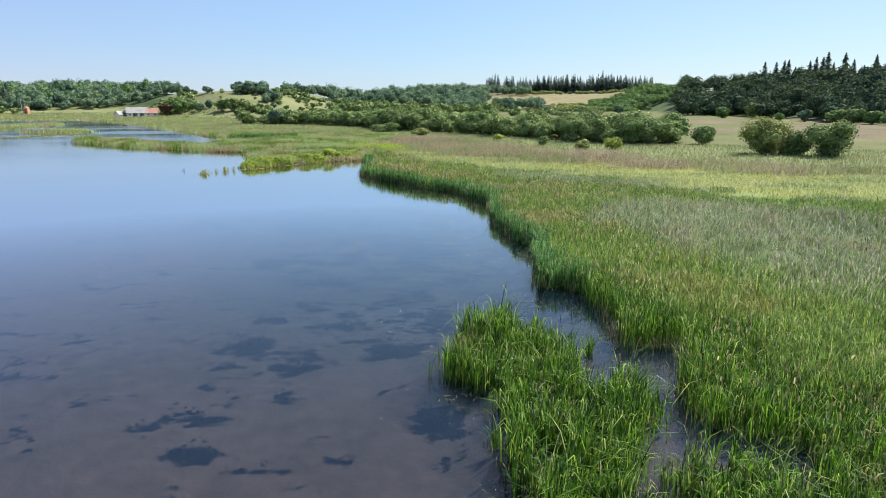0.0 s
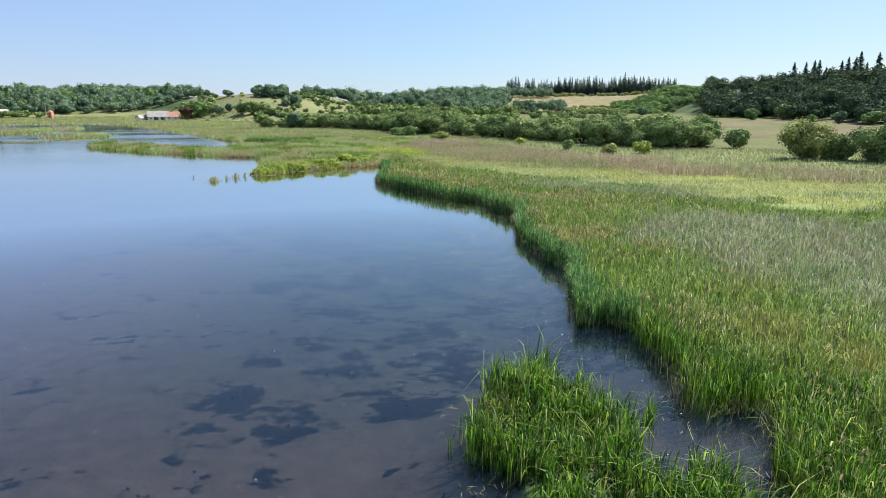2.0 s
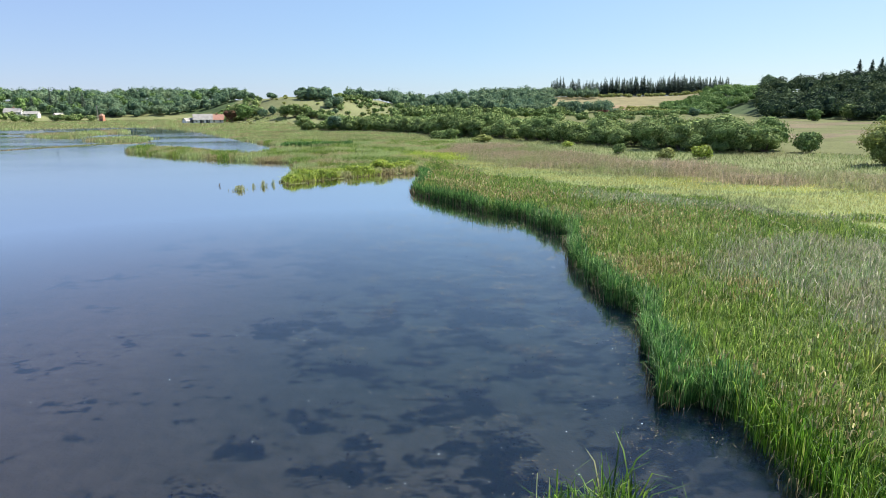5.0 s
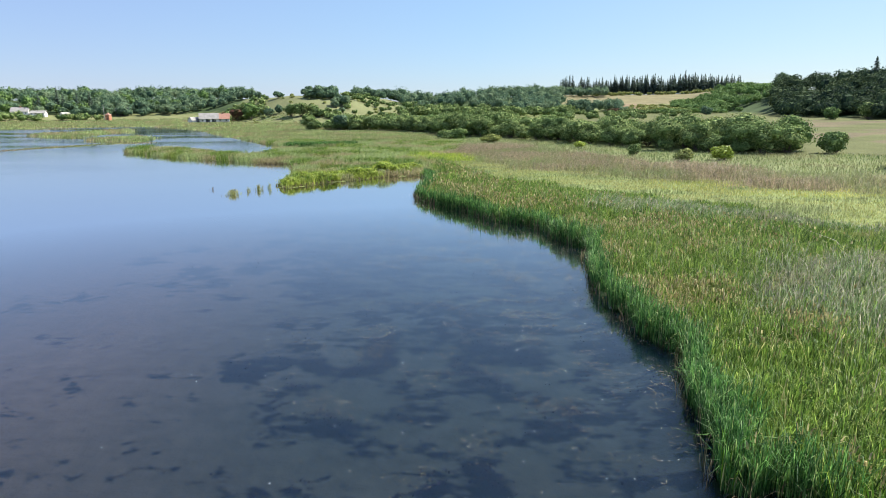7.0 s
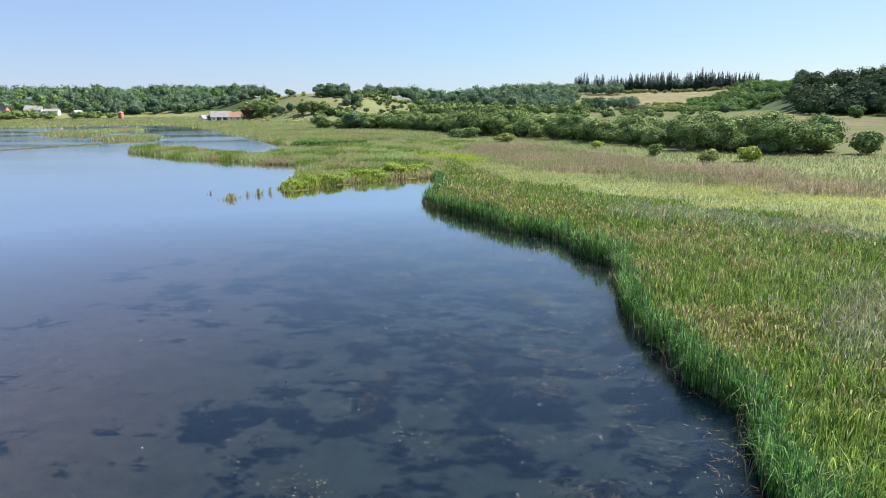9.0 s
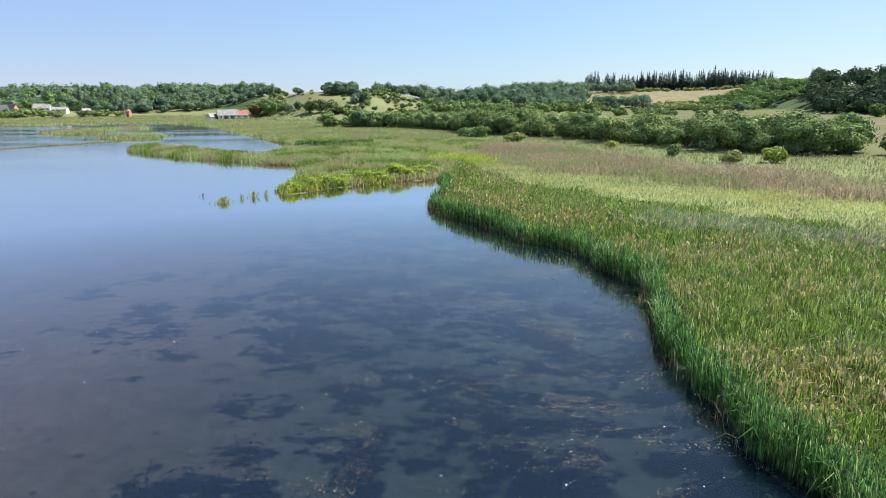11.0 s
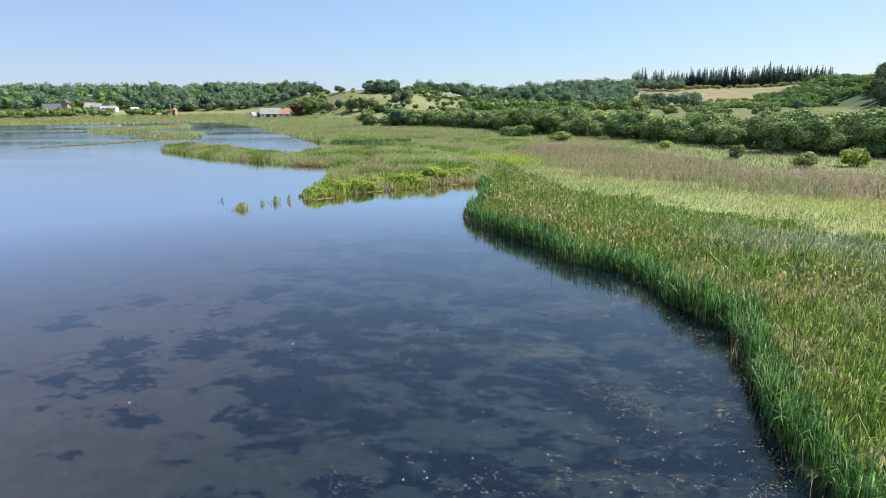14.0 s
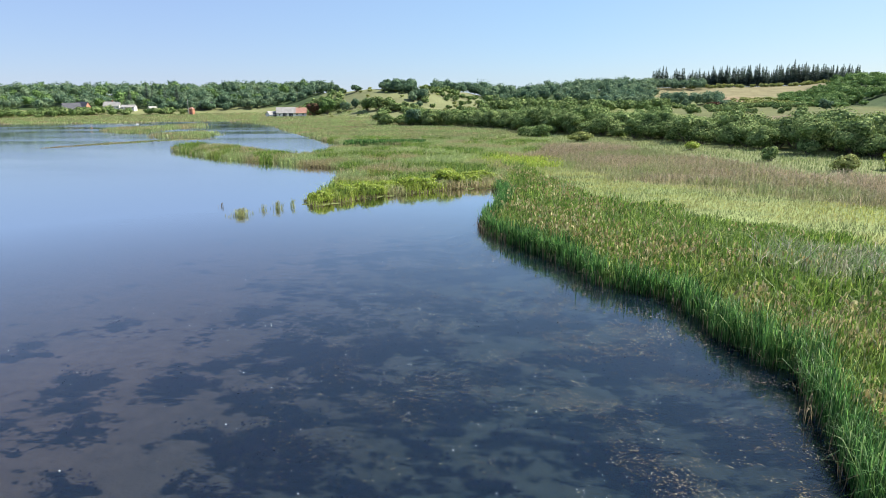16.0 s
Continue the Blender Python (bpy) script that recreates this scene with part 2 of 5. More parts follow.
def water_mat():
    """Turbid lake water: part of the light is scattered by the silt, the rest goes through to the bed; gloss by Fresnel."""
    m, n, l, bsdf, out = mat_new("lake_water")
    n.remove(bsdf)
    pos = world_pos(n)
    stretch = n.new("ShaderNodeMapping")
    stretch.inputs["Scale"].default_value = (0.5, 1.0, 1.0)
    l.new(pos, stretch.inputs["Vector"])
    fine = noise_tex(n, l, 2.2, 3.0, 0.6, stretch.outputs[0])
    streak = n.new("ShaderNodeMapping")
    streak.inputs["Scale"].default_value = (0.4, 1.0, 1.0)
    streak.inputs["Rotation"].default_value = (0, 0, 0.25)
    l.new(pos, streak.inputs["Vector"])
    ruffled = noise_tex(n, l, 0.035, 4.0, 0.55, streak.outputs[0])
    amp = n.new("ShaderNodeMapRange")
    amp.inputs["From Min"].default_value, amp.inputs["From Max"].default_value = 0.46, 0.58
    amp.inputs["To Min"].default_value, amp.inputs["To Max"].default_value = 0.1, 1.0
    l.new(ruffled.outputs["Fac"], amp.inputs["Value"])
    bp = n.new("ShaderNodeBump")
    bp.inputs["Distance"].default_value = 0.0075
    l.new(amp.outputs["Result"], bp.inputs["Strength"])
    l.new(fine.outputs["Fac"], bp.inputs["Height"])
    fr = n.new("ShaderNodeFresnel")
    fr.inputs["IOR"].default_value = 1.4
    gl = n.new("ShaderNodeBsdfGlossy")
    sep = n.new("ShaderNodeSeparateXYZ")          # sheltered and glassy in the bay, wind-ruffled farther out
    l.new(pos, sep.inputs[0])
    out_y, out_x, ruff = n.new("ShaderNodeMapRange"), n.new("ShaderNodeMapRange"), n.new("ShaderNodeMath")
    for node, lo, hi in ((out_y, 70, 150), (out_x, -22, -90)):
        node.inputs["From Min"].default_value, node.inputs["From Max"].default_value = lo, hi
        node.inputs["To Min"].default_value, node.inputs["To Max"].default_value = 0.03, 0.11
    l.new(sep.outputs["Y"], out_y.inputs["Value"])
    l.new(sep.outputs["X"], out_x.inputs["Value"])
    ruff.operation = "MAXIMUM"
    l.new(out_y.outputs["Result"], ruff.inputs[0])
    l.new(out_x.outputs["Result"], ruff.inputs[1])
    lanes = n.new("ShaderNodeMapping")            # wind lanes drawn out across the lake
    lanes.inputs["Scale"].default_value = (0.35, 1.0, 1.0)
    l.new(pos, lanes.inputs["Vector"])
    lane = noise_tex(n, l, 0.045, 4.0, 0.55, lanes.outputs[0])
    lane_k, lane_r = n.new("ShaderNodeMapRange"), n.new("ShaderNodeMath")
    lane_k.inputs["From Min"].default_value, lane_k.inputs["From Max"].default_value = 0.42, 0.6
    lane_k.inputs["To Min"].default_value, lane_k.inputs["To Max"].default_value = 0.7, 1.5
    l.new(lane.outputs["Fac"], lane_k.inputs["Value"])
    lane_r.operation = "MULTIPLY"
    l.new(ruff.outputs[0], lane_r.inputs[0])
    l.new(lane_k.outputs["Result"], lane_r.inputs[1])
    l.new(lane_r.outputs[0], gl.inputs["Roughness"])
    l.new(bp.outputs[0], gl.inputs["Normal"])
    silt = n.new("ShaderNodeBsdfDiffuse")
    big = noise_tex(n, l, 0.05, 3.0, 0.5, pos)
    col = ramp(n, [(0.35, (0.014, 0.05, 0.1)), (0.7, (0.024, 0.055, 0.1))])
    l.new(big.outputs["Fac"], col.inputs["Fac"])
    l.new(col.outputs["Color"], silt.inputs["Color"])
    clear = n.new("ShaderNodeBsdfTransparent")
    clear.inputs["Color"].default_value = (0.76, 0.86, 0.9, 1)
    body = n.new("ShaderNodeMixShader")
    body.inputs[0].default_value = 0.12
    l.new(clear.outputs[0], body.inputs[1])
    l.new(silt.outputs[0], body.inputs[2])
    mx = n.new("ShaderNodeMixShader")
    gain = n.new("ShaderNodeMath")                # ripples lift the gloss at middling angles
    gain.operation = "POWER"
    gain.inputs[1].default_value = 1.55
    l.new(fr.outputs[0], gain.inputs[0])
    lift = n.new("ShaderNodeMath")
    lift.operation, lift.use_clamp = "MULTIPLY", True
    lift.inputs[1].default_value = 4.2
    l.new(gain.outputs[0], lift.inputs[0])
    l.new(lift.outputs[0], mx.inputs[0])
    l.new(body.outputs[0], mx.inputs[1])
    l.new(gl.outputs[0], mx.inputs[2])
    l.new(mx.outputs[0], out.inputs["Surface"])
    return m


def ground_mat():
    m, n, l, bsdf, out = mat_new("ground_cover")
    cover = n.new("ShaderNodeVertexColor")
    cover.layer_name = "cover"
    pos = world_pos(n)
    n1 = noise_tex(n, l, 0.06, 5.0, 0.6, pos)
    n2 = noise_tex(n, l, 1.5, 4.0, 0.65, pos)
    f = n.new("ShaderNodeMath")
    f.operation = "ADD"
    l.new(n1.outputs["Fac"], f.inputs[0])
    l.new(n2.outputs["Fac"], f.inputs[1])
    br = n.new("ShaderNodeMapRange")
    br.inputs["From Min"].default_value, br.inputs["From Max"].default_value = 0.7, 1.3
    br.inputs["To Min"].default_value, br.inputs["To Max"].default_value = 0.65, 1.35
    l.new(f.outputs[0], br.inputs["Value"])
    col = mixrgb(n, l, 1.0, cover.outputs["Color"], br.outputs["Result"], "MULTIPLY")
    weed = n.new("ShaderNodeAttribute")           # water weed on the lake's bed, with ragged edges
    weed.attribute_name = "weed"
    drawn = n.new("ShaderNodeMapping")
    drawn.inputs["Scale"].default_value = (0.7, 1.0, 1.0)
    l.new(pos, drawn.inputs["Vector"])
    rag = noise_tex(n, l, 1.9, 6.0, 0.7, drawn.outputs[0])
    add = n.new("ShaderNodeMath")
    add.operation = "MULTIPLY_ADD"
    add.inputs[1].default_value = 1.1
    l.new(rag.outputs["Fac"], add.inputs[0])
    l.new(weed.outputs["Fac"], add.inputs[2])
    cut = n.new("ShaderNodeMapRange")
    cut.interpolation_type = "SMOOTHSTEP"
    cut.inputs["From Min"].default_value, cut.inputs["From Max"].default_value = 0.495, 0.615
    cut.inputs["To Max"].default_value = 0.95
    l.new(add.outputs[0], cut.inputs["Value"])
    col = mixrgb(n, l, cut.outputs["Result"], col, (0.003, 0.003, 0.01))
    l.new(col, bsdf.inputs["Base Color"])
    bsdf.inputs["Roughness"].default_value = 0.95
    bsdf.inputs["Specular IOR Level"].default_value = 0.1
    bp = n.new("ShaderNodeBump")
    bp.inputs["Strength"].default_value, bp.inputs["Distance"].default_value = 0.6, 0.15
    l.new(n2.outputs["Fac"], bp.inputs["Height"])
    l.new(bp.outputs[0], bsdf.inputs["Normal"])
    return m


M_WATER, M_GROUND = water_mat(), ground_mat()


# ---------------------------------------------------------------- plan of the shore
LAKE_SHORE = [(9, -60), (8, -20), (7.5, 0), (8, 8), (9.5, 14.5), (10.3, 15.6), (10.6, 16.3), (9.6, 16.8), (8.1, 17.8), (7.7, 18.7),
              (7.9, 20.6), (9.6, 23.6), (9.4, 24.7), (8.4, 24.7), (7.3, 24.4), (6.8, 25.3), (7.2, 27.2), (7.2, 30.4), (7.0, 32.4), (6.1, 34),
              (5.1, 33.6), (4.5, 34), (4.8, 35.5), (5.4, 36.6), (5.1, 38), (5.2, 39.5), (5.8, 42.1), (6.2, 44), (5.7, 45.1), (4.8, 46.6)]
LAKE_SHORE += [(4.5, 49.6), (3.9, 52.3), (3.6, 56), (4.2, 58), (4.0, 60), (4.3, 63.4), (4.6, 64.5), (3.6, 65.5), (3.0, 67), (2.2, 69), (1.4, 72.2),
               (0.4, 73.8), (-1.3, 74.6), (-3.2, 76), (-4.7, 79), (-6.8, 82.5), (-9.1, 84.9), (-11.5, 87.6), (-12.3, 91), (-12, 100), (-12.5, 108),
               (-15, 113.6), (-19.6, 112.3), (-22.2, 109), (-24.8, 106.3), (-27.3, 103.8), (-29.2, 100.3), (-30.5, 97.6), (-32.9, 98.9)]
LAKE_SHORE += [(-34, 106), (-36, 115), (-39, 124), (-42.9, 132.5), (-47.9, 133.1), (-55.2, 137.5), (-62.3, 140.5), (-70.7, 144.7), (-78.9, 149.7),
               (-87.7, 156.6), (-95.7, 161.7), (-97, 166), (-97, 172), (-90, 174), (-79.6, 167), (-68, 157), (-58.5, 151), (-56, 158),
               (-61, 171), (-45, 170), (-41, 173), (-46, 178), (-62, 180), (-65.5, 187), (-79.5, 203.8), (-97, 228.8), (-118.8, 258.7), (-146.3, 300.5), (-174, 328), (-203, 353.5), (-221, 354)]
LAKE_SHORE += [(-241, 337), (-266, 321), (-288, 321), (-313, 313), (-380, 280), (-460, 180), (-520, 0), (-500, -200), (-300, -350), (0, -350)]
LAKE_SHORE = [(x + (0.35 if 24 < y < 88 and x > -12 else 0.0), y) for x, y in LAKE_SHORE]      # the stems lean out over the edge
REED_ISLE = [(-1.2, 22.1), (0.5, 20.8), (1.2, 18.9), (1.5, 16.8), (1.2, 14.6), (1.4, 11), (4, 11), (4.3, 14.5), (5.4, 16.8), (6.8, 18.9), (6.6, 19.6),
             (5.8, 20.6), (4.8, 20), (4.0, 20.4), (4.2, 22), (4.0, 24.3), (2.8, 27.0), (0.4, 26.5), (-0.1, 24.5), (-0.4, 23.2)]
REED_CLUMP = [(5.5, 14.5), (5.6, 15.6), (7, 15.9), (8.4, 15.4), (8.6, 14.5), (8, 11), (5.5, 11)]
FAR_ISLES = [[(-188.9, 247.5), (-200, 266.2), (-195.8, 271), (-192.8, 281.4), (-191, 298.7), (-189.2, 311.4), (-167, 279.8), (-170.8, 269.7), (-166.2, 250.9), (-157, 230.8), (-168.5, 231.1)],
             [(-145.8, 220.3), (-145.7, 230.6), (-139.7, 241.7), (-123.3, 223.2), (-117.8, 210.7), (-123.7, 205), (-136.7, 210.8)],
             [(-134.5, 163), (-129.5, 174), (-122.1, 192.2), (-109.9, 203.6), (-124, 201), (-132.5, 179.4)]]


def inside(poly, x, y):
    """Which of the points lie in the polygon."""
    hit = np.zeros(x.shape, bool)
    for (x0, y0), (x1, y1) in zip(poly, poly[1:] + poly[:1]):
        if y0 != y1:
            hit ^= ((y0 > y) != (y1 > y)) & (x < (x1 - x0) * (y - y0) / (y1 - y0) + x0)
    return hit


def edge_distance(poly, x, y):
    best = np.full(x.shape, 1e9)
    for (x0, y0), (x1, y1) in zip(poly, poly[1:] + poly[:1]):
        dx, dy = x1 - x0, y1 - y0
        k = np.clip(((x - x0) * dx + (y - y0) * dy) / (dx * dx + dy * dy), 0, 1)
        best = np.minimum(best, np.hypot(x - x0 - k * dx, y - y0 - k * dy))
    return best


def smooth(a, b, v):
    k = np.clip((v - a) / (b - a), 0, 1)
    return k * k * (3 - 2 * k)


def waves(x, y, size, seed):
    """Cheap smooth relief from a few crossed sines, about -1 to 1."""
    r = np.random.default_rng(seed)
    s = 0
    for k in range(5):
        a, f, p = r.uniform(0, 6.28), (0.6 + 0.5 * k) / size, r.uniform(0, 6.28, 2)
        s = s + np.sin(6.28 * f * (x * math.cos(a) + y * math.sin(a)) + p[0] + 1.3 * np.sin(6.28 * f * 0.7 * (y * math.cos(a) - x * math.sin(a)) + p[1])) / (1 + 0.5 * k)
    return s / 3.0


def lattice(x, y, seed):
    """Smooth random relief on a unit lattice, 0 to 1."""
    t = np.random.default_rng(seed).uniform(0, 1, (256, 256))
    ix, iy = np.floor(x).astype(int), np.floor(y).astype(int)
    fx, fy = x - ix, y - iy
    fx, fy = fx * fx * (3 - 2 * fx), fy * fy * (3 - 2 * fy)
    a, b = t[ix % 256, iy % 256], t[(ix + 1) % 256, iy % 256]
    c, d = t[ix % 256, (iy + 1) % 256], t[(ix + 1) % 256, (iy + 1) % 256]
    return (a * (1 - fx) + b * fx) * (1 - fy) + (c * (1 - fx) + d * fx) * fy


def cloudy(x, y, size, seed, octaves=4, gain=0.55):
    s, w, g = 0, 0, 1.0
    for k in range(octaves):
        s = s + g * lattice(x * 2 ** k / size + 17 * k, y * 2 ** k / size - 9 * k, seed + k)
        w, g = w + g, g * gain
    return s / w


DATUM = (-1.1, -0.7)
# bearing in degrees, distance of the hill's foot, of its crest, and the crest's height
HILLS = np.array([(-180, 700, 1100, 12), (-70, 540, 740, 15), (-49, 560, 740, 15), (-35, 560, 730, 16.5), (-28, 545, 720, 17), (-23, 480, 600, 15), (-21, 435, 540, 15.5),
                  (-18.5, 410, 510, 17), (-15.5, 405, 505, 16.5), (-13.5, 420, 520, 16.0), (-10.5, 450, 600, 14), (-8, 480, 650, 8), (-4, 500, 700, 11.5),
                  (0, 540, 800, 16.5), (3, 620, 900, 20), (6, 660, 950, 20), (15, 640, 950, 20.5), (18, 570, 720, 21.5), (22, 450, 620, 18),
                  (26, 415, 550, 17), (30, 370, 520, 18.5), (36, 315, 470, 19.5), (60, 300, 480, 19.5), (180, 700, 1100, 12)])


def height(x, y):
    """The ground's height: the lake's bed, the marsh, the valley floor and the hills round it."""
    x, y = np.asarray(x, float), np.asarray(y, float)
    wet = inside(LAKE_SHORE, x, y)
    d = edge_distance(LAKE_SHORE, x, y)
    for isle in [REED_ISLE, REED_CLUMP] + FAR_ISLES:
        on = inside(isle, x, y)
        d = np.where(wet, np.minimum(d, edge_distance(isle, x, y)), d)
        wet = wet & ~on
        d = np.where(on, edge_distance(isle, x, y), d)
    bed = -0.3 - 0.65 * smooth(0, 3, d)
    land = 0.04 + 0.25 * smooth(0, 6, d) + 2.0 * smooth(30, 260, d)
    b = np.degrees(np.arctan2(x - DATUM[0], y - DATUM[1]))
    r = np.hypot(x - DATUM[0], y - DATUM[1])
    foot, crest, top = (np.interp(b, HILLS[:, 0], HILLS[:, k]) for k in (1, 2, 3))
    k = np.clip((r - foot) / (crest - foot), 0, 1)
    rise = (k ** 1.25) * (1 - 0.12 * smooth(0.75, 1.0, k)) / 0.88
    hill = top * rise + waves(x, y, 90, 3) * 1.3 * smooth(0.05, 0.5, k) * (1 - 0.5 * smooth(0.9, 1, k))
    fall = 1 - 0.5 * smooth(0, 900, r - crest)
    return np.where(wet, bed, land + hill * fall)


def arrays(name, verts, loops, starts, material):
    """A mesh from flat arrays."""
    me = bpy.data.meshes.new(name)
    loops = np.ascontiguousarray(loops, np.int32).ravel()
    me.vertices.add(len(verts))
    me.vertices.foreach_set("co", np.ascontiguousarray(verts, np.float32).ravel())
    me.loops.add(len(loops))
    me.loops.foreach_set("vertex_index", loops)
    me.polygons.add(len(starts))
    me.polygons.foreach_set("loop_start", np.ascontiguousarray(starts, np.int32))
    me.update(calc_edges=True)
    me.materials.append(material)
    return me


def steps(*pieces):
    out = []
    for a, b, s in pieces:
        out += list(np.arange(a, b, s))
    return np.array(out + [pieces[-1][1]], float)


# beds of water weed: middle and half widths
WEED_BEDS = [(-12.9, 42.8, 1.7, 1.7), (-13.2, 48.5, 0.8, 1.2), (-11.9, 45.7, 1.0, 0.7), (-10.2, 43.8, 0.8, 0.8), (-10.7, 39.9, 0.9, 1.2), (-14.5, 44.6, 0.5, 0.5), (-7.3, 43.4, 1.2, 0.9),
             (-7.4, 45.7, 1.6, 2.0), (-10.3, 40.9, 1.3, 0.9), (-8.0, 38.5, 1.7, 1.0), (-22.8, 57.8, 2.2, 1.2), (-4.7, 40.9, 1.7, 2.0), (-29.6, 62.0, 1.7, 0.8), (-24.2, 59.4, 1.2, 1.3),
             (-21.1, 55.9, 1.6, 1.5), (-24.0, 56.0, 0.9, 0.6), (-18.5, 53.4, 0.9, 0.5), (-17.4, 55.8, 0.7, 0.6), (-15.6, 54.5, 0.9, 0.6), (-16.1, 52.7, 0.6, 0.7), (-13.0, 53.0, 0.9, 0.5)]
WEED_BEDS += [(-26.9, 66.0, 2.2, 0.9), (-19.7, 60.6, 1.7, 1.3), (-9.8, 54.9, 2.2, 2.5), (-10.5, 20.5, 1.15, 0.55), (-9.4, 21.7, 0.85, 0.5), (-12.1, 20.0, 0.55, 0.35), (-6.8, 21.9, 0.8, 0.55), (-3.1, 27.0, 1.4, 1.4),
              (-7.4, 26.1, 1.4, 1.4), (-10.3, 27.4, 1.0, 1.7), (-9.3, 17.8, 0.8, 0.6), (-0.8, 19.8, 1.0, 1.8), (-5.7, 29.9, 1.0, 1.6), (-1.0, 30.1, 1.0, 2.4), (-10.3, 31.6, 1.0, 0.9), (-10.5, 23.1, 0.6, 0.5)]


def weedy(x, y):
    """How thick the weed grows between its beds: densest in the bay by the reeds, thinning out into the lake."""
    shore = np.interp(y, [15, 24, 30, 36, 45, 55, 65, 80], [2, -3, -7, -9, -10, -19, -24, -26])
    k = smooth(-3, 9, x - shore) * smooth(16, 30, y) * (1 - 0.9 * smooth(80, 115, y))
    return k * (0.7 + 0.3 * smooth(28, 50, y))


def weed_field(x, y, octaves=5):
    """Above zero where a clump of weed grows; drawn out across the bay."""
    fine = cloudy(x * 0.55 + 0.2 * y, y, 1.0, 71, octaves, 0.7)
    f = fine * 0.86 + 0.14 * cloudy(x * 0.8, y, 6.0, 78, 2) - (0.71 - 0.25 * weedy(x, y))
    wx, wy = x + 0.9 * (cloudy(x, y, 1.3, 171, 3) - 0.5), y + 1.1 * (cloudy(x, y, 1.3, 175, 3) - 0.5)
    for cx, cy, rx, ry in WEED_BEDS:
        f = np.maximum(f, 0.2 * (0.8 - np.hypot((wx - cx) / rx, (wy - cy) / ry)) + 0.62 * (fine - 0.5))
    return f


# ---------------------------------------------------------------- ground and water
def straw_line(x):      # near border of the yellow meadow
    return np.interp(x, [-14, -9.8, -1.6, 8, 16, 23, 27, 31, 45, 70, 110], [140, 123, 106, 95, 86, 79, 72, 66, 61, 51, 40])


def brown_near(x):
    return np.interp(x, [-40, -13, -1.5, 7, 15, 22, 34, 51, 63, 90, 130], [165, 149, 127, 117, 112, 106, 98, 91, 88, 80, 70])


def brown_far(x):
    return np.interp(x, [-40, -16, -1.7, 11, 19, 27, 34, 41, 50, 65, 95, 130], [190, 181, 178, 158, 138, 127, 119, 111, 104, 96, 86, 76])


def hedge_line(x):
    return np.interp(x, [-95, -80, -60, -45, -32, -18, -2, 10, 20, 32, 41, 50, 66, 100, 140], [290, 284, 276, 266, 250, 229, 214, 200, 184, 163, 152, 148, 147, 112, 95])


def in_valley(x, y):
    return (x > -20) & (x < 125) & (y > 40) & (y < 300)


